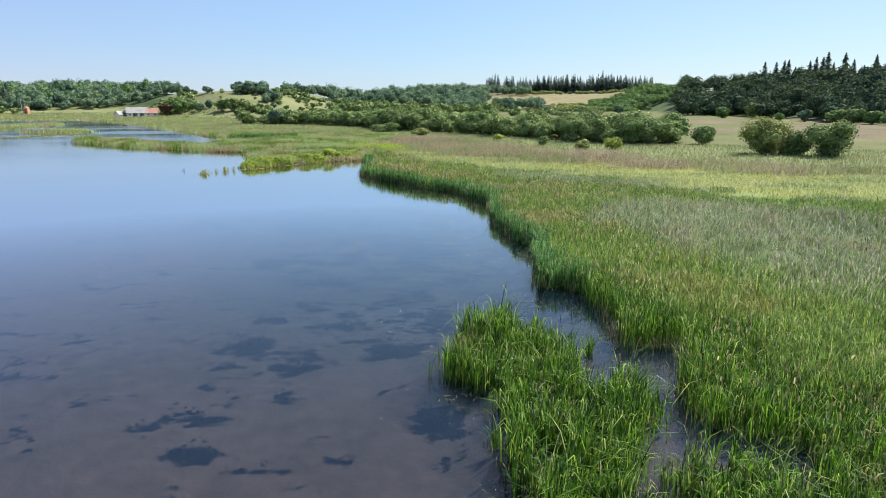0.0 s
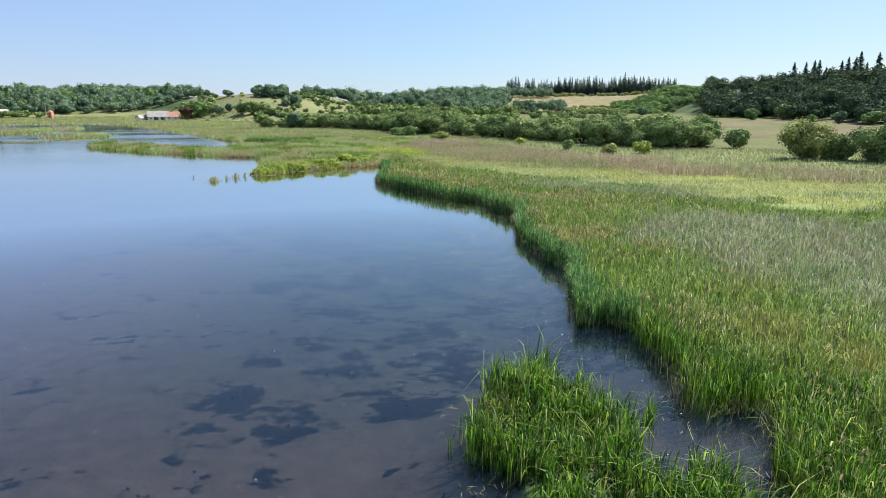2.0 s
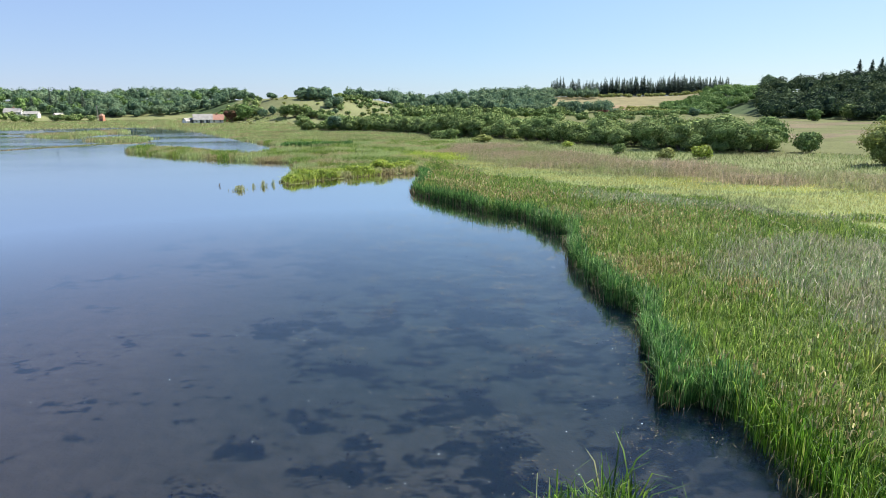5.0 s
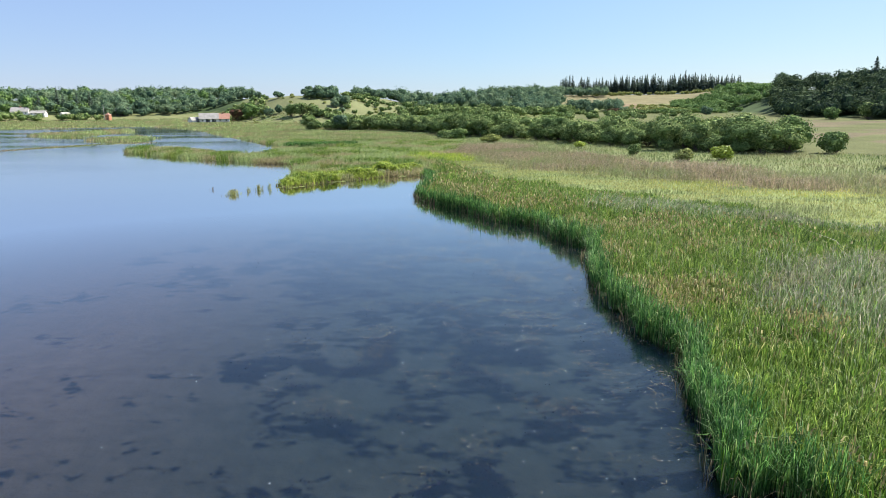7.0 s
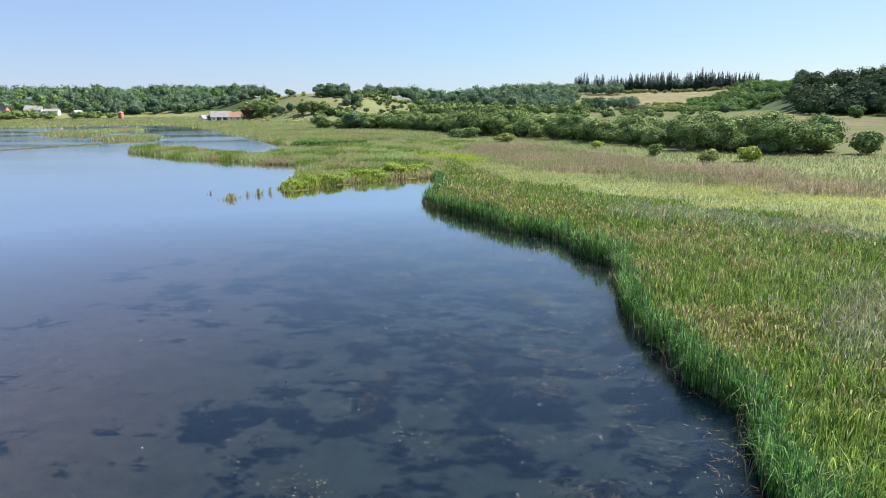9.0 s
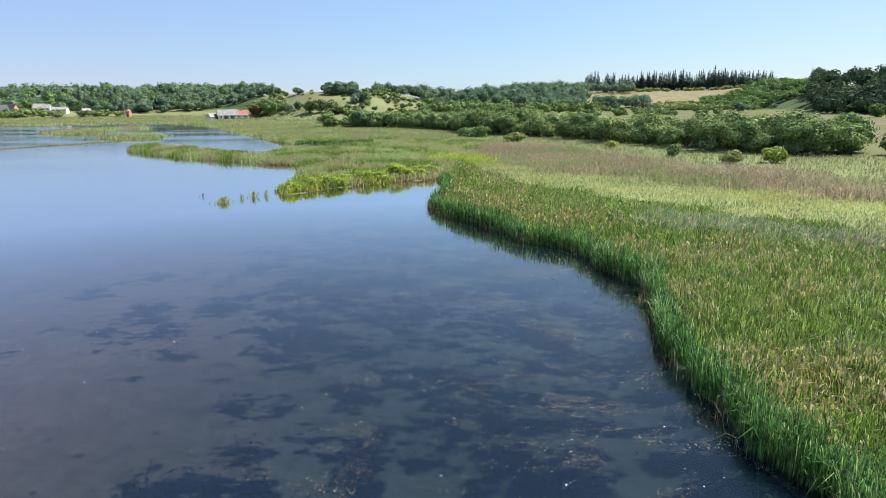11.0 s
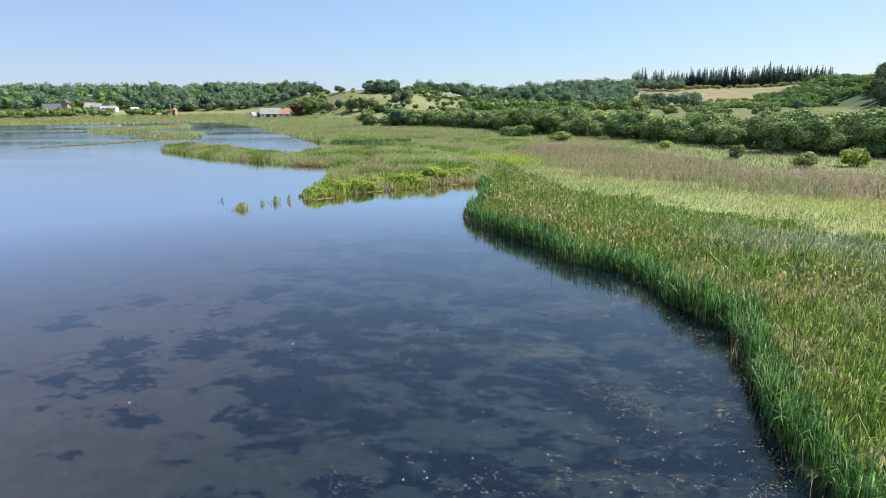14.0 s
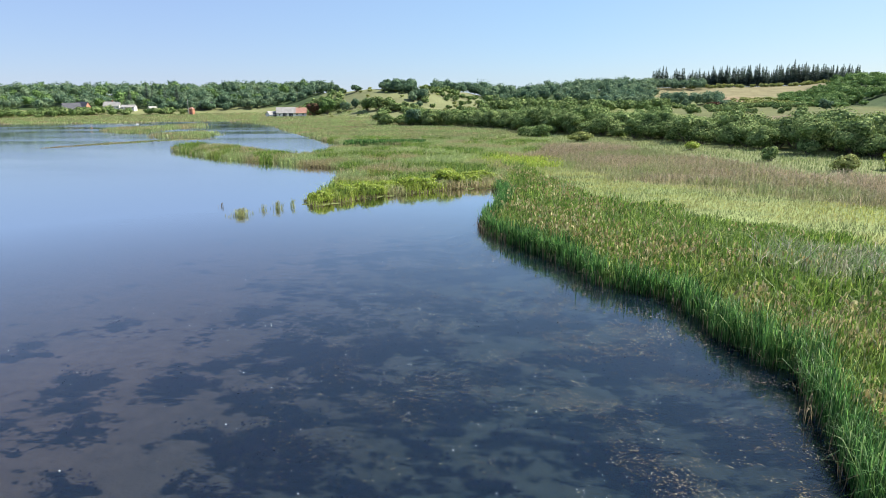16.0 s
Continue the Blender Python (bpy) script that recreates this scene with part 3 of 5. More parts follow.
def build_ground():
    xs = steps((-4500, -600, 300), (-600, -120, 8), (-120, -40, 3), (-40, -34, 1), (-34, 8, 0.42), (8, 30, 1), (30, 110, 3), (110, 700, 10), (700, 4500, 300))
    ys = steps((-4000, -400, 300), (-400, 0, 20), (0, 12, 1), (12, 62, 0.42), (62, 90, 0.8), (90, 120, 1), (120, 300, 3), (300, 1100, 10), (1100, 4800, 300))
    gx, gy = np.meshgrid(xs, ys)
    x, y = gx.ravel(), gy.ravel()
    z = height(x, y)
    nx, ny = len(xs), len(ys)
    i = (np.arange(ny - 1)[:, None] * nx + np.arange(nx - 1)[None]).ravel()
    loops = np.stack([i, i + 1, i + nx + 1, i + nx], 1)
    me = arrays("ground", np.stack([x, y, z], 1), loops, np.arange(len(i)) * 4, M_GROUND)
    me.polygons.foreach_set("use_smooth", np.ones(len(i), bool))
    cov = np.empty((len(x), 4), np.float32)
    cov[:] = (0.15, 0.17, 0.06, 1)
    r = np.hypot(x - DATUM[0], y - DATUM[1])
    b = np.degrees(np.arctan2(x - DATUM[0], y - DATUM[1]))
    foot, crest = np.interp(b, HILLS[:, 0], HILLS[:, 1]), np.interp(b, HILLS[:, 0], HILLS[:, 2])
    beyond = (y > hedge_line(x)) & (x > -95)
    cov[beyond & (x > 40)] = (0.105, 0.113, 0.045, 1)
    band = beyond & (x > 50) & (np.abs(waves(x, y, 140, 9) + (r - 300) / 120) < 0.35)
    cov[band] = (0.125, 0.105, 0.062, 1)
    land = (z > 0) & in_valley(x, y)
    cov[land & (y > straw_line(x)) & (y < brown_near(x))] = (0.19, 0.225, 0.085, 1)
    cov[land & (y > brown_near(x)) & (y < brown_far(x))] = (0.18, 0.18, 0.09, 1)
    cov[land & (y > brown_far(x)) & (y < hedge_line(x))] = (0.16, 0.18, 0.078, 1)
    k = (r - foot) / (crest - foot)
    slope = k > 0.0
    cov[slope] = (0.05, 0.075, 0.03, 1)
    cov[(r > foot - 120) & (k < 0.3) & (b > -62) & (b < -22)] = (0.16, 0.17, 0.075, 1)
    cov[slope & (b > -22.5) & (b < -9.5)] = (0.15, 0.16, 0.075, 1)
    cov[slope & (b > 3.5) & (b < 17)] = (0.18, 0.16, 0.085, 1)
    cov[slope & (b > 3.5) & (b < 17) & (k < 0.42)] = (0.13, 0.15, 0.06, 1)
    cov[slope & (b > 8.6) & (b < 12.5) & (k < 0.42) & (k > 0.12)] = (0.22, 0.165, 0.1, 1)
    cov[(z > 0) & (y < straw_line(x)) & (x > -14) & (x < 110) & (y < 140)] = (0.085, 0.12, 0.04, 1)
    cov[(z > 0) & (y < 50) & (x > -14) & (x < 110)] = (0.05, 0.078, 0.026, 1)
    bed = z < 0.02
    bay = (smooth(-26, -6, x) * smooth(16, 40, y) * (1 - smooth(90, 150, y)))[:, None]
    silt = np.array([(0.072, 0.046, 0.041)]) * (1 - bay) + np.array([(0.03, 0.032, 0.031)]) * bay
    lake = bed & (x > -36) & (x < 9) & (y > 11) & (y < 92)
    grown = np.full(len(x), -0.5, np.float32)
    grown[lake] = weed_field(x[lake], y[lake], 3)
    cov[bed, :3] = silt[bed]
    me.attributes.new("weed", "FLOAT", "POINT").data.foreach_set("value", grown)
    att = me.color_attributes.new("cover", "FLOAT_COLOR", "POINT")
    att.data.foreach_set("color", cov.ravel())
    tagged(new("ground", me), "marshy valley floor rising to grassy and wooded hills", "ground", kind="structure")


def build_water():
    bm = bmesh.new()
    vs = [bm.verts.new((x, y, 0.0)) for x, y in [(-560, -380), (60, -380), (60, 130), (-30, 380), (-560, 380)]]
    bm.faces.new(vs)
    me = bpy.data.meshes.new("lake_water")
    bm.to_mesh(me)
    bm.free()
    me.materials.append(M_WATER)
    tagged(new("lake_water", me), "calm turbid lake water reflecting a pale blue sky", "water", kind="structure")


build_ground()
build_water()


# ---------------------------------------------------------------- blades
def blades(name, x, y, z, h, w, lean, material, label, category="reeds", plain=False):
    """Grass-like leaves, one arching tapering strip each, joined as one stand."""
    n = len(x)
    way = rng.normal(0.6, 1.5, n)
    yaw = way + 1.571 + rng.normal(0, 0.6, n)      # a leaf bends over its flat side
    ux, uy = np.cos(yaw) * w / 2, np.sin(yaw) * w / 2
    bend = np.abs(rng.normal(0, 1, n)) * lean * h
    droop = np.clip(rng.normal(0.12 if lean < 0.4 else 0.2, 0.14, n), 0, 0.5) * (lean > 0)
    lx, ly = np.cos(way) * bend, np.sin(way) * bend
    if plain:                                    # far stands: one bend only
        V = np.empty((n, 5, 3))
        mx, my, mz = x + lx * 0.4, y + ly * 0.4, z + h * 0.62
        for k, (px, py, pz, sg) in enumerate(((x, y, z - 0.05, -1), (x, y, z - 0.05, 1), (mx, my, mz, 0.9), (mx, my, mz, -0.9), (x + lx * 1.3, y + ly * 1.3, z + h * (1 - droop), 0))):
            V[:, k] = np.stack([px + ux * sg, py + uy * sg, pz], 1)
        loops = (np.arange(n) * 5)[:, None] + np.array([[0, 1, 2, 3, 3, 2, 4]])
        starts = ((np.arange(n) * 7)[:, None] + np.array([[0, 4]])).ravel()
        return tagged(new(name, arrays(name, V.reshape(-1, 3), loops, starts, material)), label, category, kind="stuff")
    V = np.empty((n, 7, 3))
    for row, (up, out, wide) in enumerate(((0.0, 0.0, 1.0), (0.5, 0.2, 1.0), (0.84, 0.62, 0.8))):
        cx, cy, cz = x + lx * out, y + ly * out, z + h * up * (1 - 0.3 * lean * out) - (0.05 if row == 0 else 0)
        sgn = -1 if row % 2 == 0 else 1
        V[:, 2 * row] = np.stack([cx + sgn * ux * wide, cy + sgn * uy * wide, cz], 1)
        V[:, 2 * row + 1] = np.stack([cx - sgn * ux * wide, cy - sgn * uy * wide, cz], 1)
    V[:, 6] = np.stack([x + lx * (1.25 + droop), y + ly * (1.25 + droop), z + h * (1.0 - droop - 0.3 * lean)], 1)
    base = (np.arange(n) * 7)[:, None]
    loops = base + np.array([[0, 1, 2, 3, 3, 2, 5, 4, 4, 5, 6]])
    starts = ((np.arange(n) * 11)[:, None] + np.array([[0, 4, 8]])).ravel()
    me = arrays(name, V.reshape(-1, 3), loops.ravel(), starts, material)
    return tagged(new(name, me), label, category, kind="stuff")


def scatter(x0, x1, y0, y1, per_m2, keep):
    n = int((x1 - x0) * (y1 - y0) * per_m2)
    x, y = rng.uniform(x0, x1, n), rng.uniform(y0, y1, n)
    k = keep(x, y)
    return x[k], y[k]


def in_sight(x, y):
    """The stretch of the marsh that the flight passes."""
    return (x < 0.8 * (y + 0.7) + 4) & (x > -1.25 * (y - 20) - 12)


def dry(x, y):
    """On land, with the shore's small bulges and nicks."""
    a = np.interp(near(x, y), [10, 60], [0.3, 0.8])
    return ~inside(LAKE_SHORE, x + a * (cloudy(x, y, 2.2, 61, 3) - 0.5) * 2.4, y + a * (cloudy(x, y, 2.2, 65, 3) - 0.5) * 2.4)


def near(x, y):
    """Distance from the flight's line over the lake."""
    return np.hypot(x + 2, y - np.clip(y, 0, 40))


GREY_1 = [(11.8, 51.2), (15.5, 56.9), (24, 58), (37, 52), (33, 40), (20.3, 27.3), (16, 36), (13.4, 43.5), (12.1, 47.6)]
GREY_2 = [(7.1, 81.8), (16.2, 85.1), (24, 77), (45, 66), (44, 61), (24, 71), (13.7, 75.4), (7.1, 77.2)]
GOLD_1 = [(26, 68), (28.5, 75.5), (36, 75.5), (60, 66), (60, 60), (34, 67.5)]
GOLD_2 = [(19, 108), (31, 103), (60, 91), (58, 84), (40, 87), (26, 91), (19, 96)]
LIME = [(-24.7, 161), (-17.7, 152), (-9.7, 149), (-7.5, 136), (-17.5, 134), (-22, 145)]


def ragged(poly, x, y, by=1.5):
    dx, dy = rng.normal(0, by * 0.6, x.shape), rng.normal(0, by * 0.6, x.shape)
    return inside(poly, x + dx + by * waves(x, y, 6, 21), y + dy + by * waves(x, y, 6, 22))


def build_reeds():
    """The main reed bed, nearer tiers finer and denser."""
    for lo, hi, per, w, tier in ((0, 30, 100, 0.027, 1), (30, 58, 52, 0.055, 2), (58, 125, 23, 0.075, 3)):
        box = {1: (3, 34, 8, 76), 2: (-13, 66, 20, 106), 3: (-14, 110, 30, 150)}[tier]

        def keep(x, y):
            d = near(x, y)
            ok = (d >= lo) & (d < hi) & in_sight(x, y)
            xi, yi = x[ok], y[ok]
            good = dry(xi, yi) & (yi < straw_line(xi) + 5 * waves(xi, yi, 9, 5) + 18 * (cloudy(xi * 0.6, yi, 6, 152, 3) - 0.5) + rng.normal(0, 1.2, len(xi))) & (xi > -14)
            ok[ok] = good
            return ok
        x, y = scatter(*box, per, keep)
        e = edge_distance(LAKE_SHORE, x, y)
        grey = (ragged(GREY_1, x, y, 2.2) | ragged(GREY_2, x, y, 2.2)) & (rng.uniform(0, 1, len(x)) < 0.78)
        edge = (e + 0.6 * waves(x, y, 5, 8)) < 1.05
        clump = 0.42 + 0.8 * cloudy(x, y, 0.8, 31, 3) + 0.28 * cloudy(x, y, 9, 36, 2)
        h = np.where(edge, 1.95, np.where(grey, 1.9, 1.75)) * clump * rng.uniform(0.55, 1.12, len(x))
        h *= np.where(y < 34, np.interp(y, [12, 34], [0.8, 1.0]), 1.0)
        h *= np.where(y > 90, 0.85, 1.0) * np.interp(straw_line(x) - y, [0, 16], [0.45, 1.0]) ** np.where(e < 3, 0.3, 1.0)
        z = height(x, y)
        rush = (e + 1.2 * waves(x, y, 4, 9)) < np.interp(y, [14, 24, 31, 36], [5.0, 3.2, 1.8, -1])
        edge = edge & ~rush
        for pick, mat, name, label in ((rush & ~grey, M_ISLE, "bulrush_fringe", "rank green bulrushes fringing the channel"), (edge & ~grey, M_EDGE, "reed_fringe", "dark green reed fringe standing along the water's edge"),
                                       (~edge & ~rush & ~grey, M_REED, "reed_bed", "dense green reeds browning in patches"),
                                       (grey, M_GREY, "flowering_reeds", "silvery reeds with purplish seed heads")):
            if pick.sum() > 10:
                blades(name, x[pick], y[pick], z[pick], h[pick], w * rng.uniform(0.7, 1.3, pick.sum()), (0.3 if tier == 1 else 0.45) if mat is not M_EDGE else 0.24, mat, label, plain=tier > 1)
        plume = ~grey & (e > 0.7) & (e < 18) & (rng.uniform(0, 1, len(x)) < 0.6 * smooth(0.38, 0.66, cloudy(x, y, 3, 91, 4)) * (1 - 0.85 * smooth(3.5, 14, e)) * np.interp(y, [26, 38], [0.15, 1]) * np.interp(y, [70, 90], [1, 0.6]))
        if plume.sum() > 10:
            blades("reed_plumes", x[plume], y[plume], z[plume] + h[plume] * 0.82, rng.uniform(0.14, 0.26, plume.sum()), w * 1.9 * rng.uniform(0.7, 1.3, plume.sum()), 0.5, M_PLUME,
                   "tawny seed plumes over the reeds", plain=True)
    # the bed goes on, coarser, beside and behind the flight
    x, y = scatter(7, 112, -45, 88, 9, lambda x, y: ~in_sight(x, y) & dry(x, y) & (y < straw_line(x)))
    blades("reed_bed", x, y, height(x, y), rng.uniform(1.2, 1.9, len(x)), rng.uniform(0.06, 0.1, len(x)), 0.35, M_REED, "dense green reeds browning in patches", plain=True)
    # extra stems at the very edge, where the stand shows from foot to tip
    x, y = scatter(-14, 14, 33, 114, 320, lambda x, y: dry(x, y) & (edge_distance(LAKE_SHORE, x, y) < 0.55))
    k = rng.uniform(0, 1, len(x)) < np.interp(near(x, y), [15, 60], [1, 0.45])
    x, y = x[k], y[k]
    blades("reed_fringe", x, y, np.full(len(x), -0.1), (1.85 * rng.uniform(0.22, 1.12, len(x))) * (1 + 0.14 * waves(x, y, 2.5, 33)) * np.interp(y, [12, 34], [0.75, 1]),
           np.interp(near(x, y), [15, 60], [0.024, 0.045]), 0.26, M_EDGE, "dark green reed fringe standing along the water's edge")
    x, y = scatter(-14, 14, 12, 114, 10, lambda x, y: (edge_distance(LAKE_SHORE, x, y) < 0.5))
    blades("dead_reed_litter", x, y, np.full(len(x), -0.05), rng.uniform(0.4, 1.2, len(x)), np.interp(near(x, y), [15, 60], [0.02, 0.045]), 0.5, M_DEAD,
           "straw-coloured dead reed stems at the waterline", "dead reeds")


def build_isles():
    for poly, label in ((REED_ISLE, "bright green bulrush islet standing in shallow water"), (REED_CLUMP, "bright green bulrush clump beside a channel")):
        xs, ys = [p[0] for p in poly], [p[1] for p in poly]
        x, y = scatter(min(xs) - 0.3, max(xs) + 0.3, max(min(ys), 12.5), max(ys) + 0.3, 190, lambda x, y: ragged(poly, x, y, 0.35) & (cloudy(x, y, 1.0, 41, 3) > 0.41))
        h = 1.5 * rng.uniform(0.45, 1.12, len(x)) * (0.4 + 1.2 * cloudy(x, y, 0.9, 42, 3)) * np.interp(y, [23, 25.5], [1, 1.25])
        blades("bulrush_islet", x, y, np.full(len(x), -0.05), h, rng.uniform(0.022, 0.048, len(x)), 0.32, M_ISLE, label, "bulrushes")
        x, y = scatter(min(xs) - 0.5, max(xs) + 0.5, 12.5, max(ys) + 0.5, 9, lambda x, y: ragged(poly, x, y, 0.6))
        blades("dead_reed_litter", x, y, np.zeros(len(x)), rng.uniform(0.3, 0.9, len(x)), rng.uniform(0.015, 0.03, len(x)), 0.7, M_DEAD,
               "straw-coloured dead stems among bulrushes", "dead reeds")


def tuft(x, y, radius, h, count, w, material, label, name="reed_tuft"):
    a, r = rng.uniform(0, 6.283, count), radius * np.minimum(np.abs(rng.normal(0, 0.55, count)), 1.3)
    ob = blades(name, x + r * np.cos(a), y + r * np.sin(a), np.full(count, -0.1), h * rng.uniform(0.5, 1.15, count) * (1 - 0.3 * (r / radius) ** 2), w * rng.uniform(0.7, 1.3, count), 0.36, material, label, "reed tuft")
    ob["kind"] = "thing"
    ob["group"] = "reed tufts in the water"


build_reeds()
build_isles()
tuft(5.5, 24.2, 0.3, 1.1, 90, 0.022, M_ISLE, "small green bulrush tuft standing in the channel")
tuft(0.7, 17.0, 0.25, 0.8, 60, 0.022, M_ISLE, "small green bulrush tuft beside the islet")
tuft(-35.8, 92.0, 1.1, 0.95, 260, 0.028, M_MARSH, "pale green reed tuft alone in open water")
tuft(-35.1, 95.1, 0.4, 0.85, 36, 0.028, M_MARSH, "thin pale reed tuft off the spit")
tuft(-34.1, 96.2, 0.6, 1.1, 90, 0.028, M_MARSH, "pale green reed tuft off the spit")
tuft(-33.2, 97.7, 0.35, 1.05, 40, 0.028, M_MARSH, "narrow pale reed tuft off the spit")
tuft(-40.6, 96.3, 0.3, 0.8, 10, 0.05, M_DEAD, "few thin reed stems in open water")


def build_marsh():
    """The meadow bands and the far marsh beyond the bay."""
    def band(a, b, wide=False):
        def keep(x, y):
            j = 5 * waves(x, y, 14, 51) + 16 * (cloudy(x * 0.6, y, 7, 151, 3) - 0.5) + rng.normal(0, 1.0, x.shape)
            ok = in_sight(x, y) & (y + j > a(x)) & (y + j < b(x)) & ((x > -14 - (y - 110) * 0.02) | wide)
            ok[ok] = dry(x[ok], y[ok])
            return ok
        return keep
    x, y = scatter(-20, 115, 40, 150, 24, band(straw_line, brown_near))
    lime = ragged(LIME, x, y, 3)
    gold = (ragged(GOLD_1, x, y, 2.0) | ragged(GOLD_2, x, y, 2.5)) & (cloudy(x * 0.3, y, 2.0, 58, 3) > 0.42)
    h = rng.uniform(0.2, 0.45, len(x)) * (0.5 + 1.0 * cloudy(x, y, 5, 57, 3))
    green = ~lime & ~gold & (cloudy(x * 0.5, y, 4.5, 153, 4) > 0.53)
    for k, mat, name, label in ((green, M_MARGIN, "green_meadow", "fresh green grass patches among pale meadow"), (~lime & ~gold & ~green, M_STRAW, "pale_meadow", "pale yellowing meadow grass between reeds"), (gold & ~lime, M_GOLD, "golden_meadow", "golden-yellow grass patches in the meadow")):
        blades(name, x[k], y[k], height(x[k], y[k]), h[k], rng.uniform(0.03, 0.05, k.sum()), 0.7, mat, label, "grass", plain=True)
    x, y = scatter(-24, 125, 70, 192, 18, band(brown_near, brown_far))
    k = ~ragged(LIME, x, y, 3)
    x, y = x[k], y[k]
    blades("brown_sedge_band", x, y, height(x, y), rng.uniform(0.8, 1.5, len(x)) * (0.35 + 1.3 * cloudy(x, y, 3.5, 52, 3)), rng.uniform(0.035, 0.06, len(x)), 0.6, M_BROWN, "pinkish-brown seeding sedge band", "sedge", True)
    x, y = scatter(-95, 125, 76, 296, 5.5, band(lambda x: np.where(x > -14, brown_far(x), 196), lambda x: hedge_line(x) + 3, True))
    blades("rank_grass_margin", x, y, height(x, y), rng.uniform(0.3, 0.75, len(x)) * (0.4 + 1.2 * cloudy(x, y, 6, 53, 3)), rng.uniform(0.045, 0.085, len(x)), 0.45, M_MARGIN, "rank green grass and weeds before the bushes", "grass", True)
    x, y = scatter(-28, -5, 130, 165, 14, lambda x, y: ragged(LIME, x, y, 3))
    blades("lime_sedge_patch", x, y, height(x, y), rng.uniform(0.5, 0.95, len(x)), rng.uniform(0.05, 0.1, len(x)), 0.45, M_LIME, "lime-green sedge patch in the marsh", "sedge")

    def spit(x, y):
        ok = (x < -13) & (y < 200) & (x > -100)
        ok[ok] = dry(x[ok], y[ok])
        return ok
    x, y = scatter(-100, -11, 96, 200, 19, spit)
    e = edge_distance(LAKE_SHORE, x, y)
    k = ~ragged(LIME, x, y, 3)
    fresh = k & (y < 112 - (x + 20) * 0.1) & (x < -18) & (waves(x, y, 8, 55) > -0.3)
    h = (0.65 + 0.55 * cloudy(x, y, 2.6, 154, 3) + 0.35 * cloudy(x, y, 14, 54, 2)) * rng.uniform(0.7, 1.1, len(x)) * np.where(e < 2.5, 1.15, 1.0)
    dark = k & ~fresh & (cloudy(x, y, 5, 155, 3) > 0.61)
    h = h * np.where(fresh, 0.95, np.where(dark, 1.35, 1.0))
    for pick, mat, name, label in ((k & ~fresh & ~dark, M_MARSH, "marsh_reeds", "mixed green and brown reeds on the spit"), (fresh, M_BRIGHT, "spit_willowherb", "bright yellow-green growth on the spit's tip"),
                                   (dark, M_REED, "dark_reed_clumps", "dark green reed clumps on the spit")):
        blades(name, x[pick], y[pick], height(x[pick], y[pick]), h[pick], rng.uniform(0.045, 0.08, pick.sum()), 0.62, mat, label, plain=True)
    x, y = scatter(-48, -11, 95, 140, 26, lambda x, y: dry(x, y) & (edge_distance(LAKE_SHORE, x, y) < 1.6))
    blades("dead_reed_litter", x, y, np.full(len(x), -0.05), rng.uniform(0.2, 0.6, len(x)), rng.uniform(0.05, 0.08, len(x)), 0.3, M_DEAD, "straw-coloured dead reed stems at the waterline", "dead reeds")
    # dark reed lines before the pools
    x, y = scatter(-61, -41.5, 176, 190, 24, lambda x, y: (np.abs(y - (181.5 + (x + 51) * 0.05)) < 1.6))
    blades("dark_reed_line", x, y, height(x, y), rng.uniform(1.2, 1.7, len(x)), rng.uniform(0.08, 0.15, len(x)), 0.12, M_EDGE, "dark green reed line behind a narrow pool")

    def far(x, y):
        ok = (y > 180) & (x < -30) & (y < np.interp(x, [-430, -300, -220, -150, -95, -30], [400, 480, 500, 430, 330, 270])) & (x > -1.25 * y + 10) & (rng.uniform(0, 1, len(x)) < np.interp(y, [250, 330], [1, 0.35]))
        ok[ok] = dry(x[ok], y[ok])
        return ok
    x, y = scatter(-470, -30, 180, 500, 2.2, far)
    blades("far_marsh", x, y, height(x, y), rng.uniform(0.45, 0.85, len(x)) * (1 + 0.5 * waves(x, y, 25, 56)), np.interp(y, [250, 330], [0.25, 0.55]) * rng.uniform(0.7, 1.3, len(x)), 0.3, M_MARSH, "pale green and brown marsh grass beyond the lagoon", "grass", True)
    for poly in FAR_ISLES:
        xs, ys = [p[0] for p in poly], [p[1] for p in poly]
        low = poly is FAR_ISLES[2]
        x, y = scatter(min(xs), max(xs), min(ys), max(ys), 12 if low else 4, lambda x, y: ragged(poly, x, y, 0.8 if low else 2))
        blades("marsh_islet", x, y, np.zeros(len(x)), rng.uniform(0.5, 1.0, len(x)) * (0.22 if low else 1.2), rng.uniform(0.15, 0.3, len(x)), 0.3, M_BROWN if low else M_MARSH,
               "low brown weed bank awash in the lake" if low else "low green marsh islet in the lake", "islet", True)


build_marsh()


# ---------------------------------------------------------------- trees
def leaves(pos, normal, size, slim=1.0):
    """Small four-sided leaf clumps at the places given, tilted about their normals."""
    n = len(pos)
    nn = normal / np.linalg.norm(normal, axis=1, keepdims=True)
    t = np.cross(nn, rng.normal(0, 1, (n, 3)))
    t /= np.linalg.norm(t, axis=1, keepdims=True) + 1e-9
    s = np.cross(nn, t)
    a, b = size[:, None] * t * 0.5, size[:, None] * s * rng.uniform(0.3, 0.55, (n, 1)) * slim
    V = np.stack([pos - a, pos + b * 0.9 - a * 0.1, pos + a, pos - b], 1)
    return V.reshape(-1, 3)


def quad_mesh(name, V, material):
    n = len(V) // 4
    return arrays(name, V, np.arange(n * 4), np.arange(n) * 4, material)


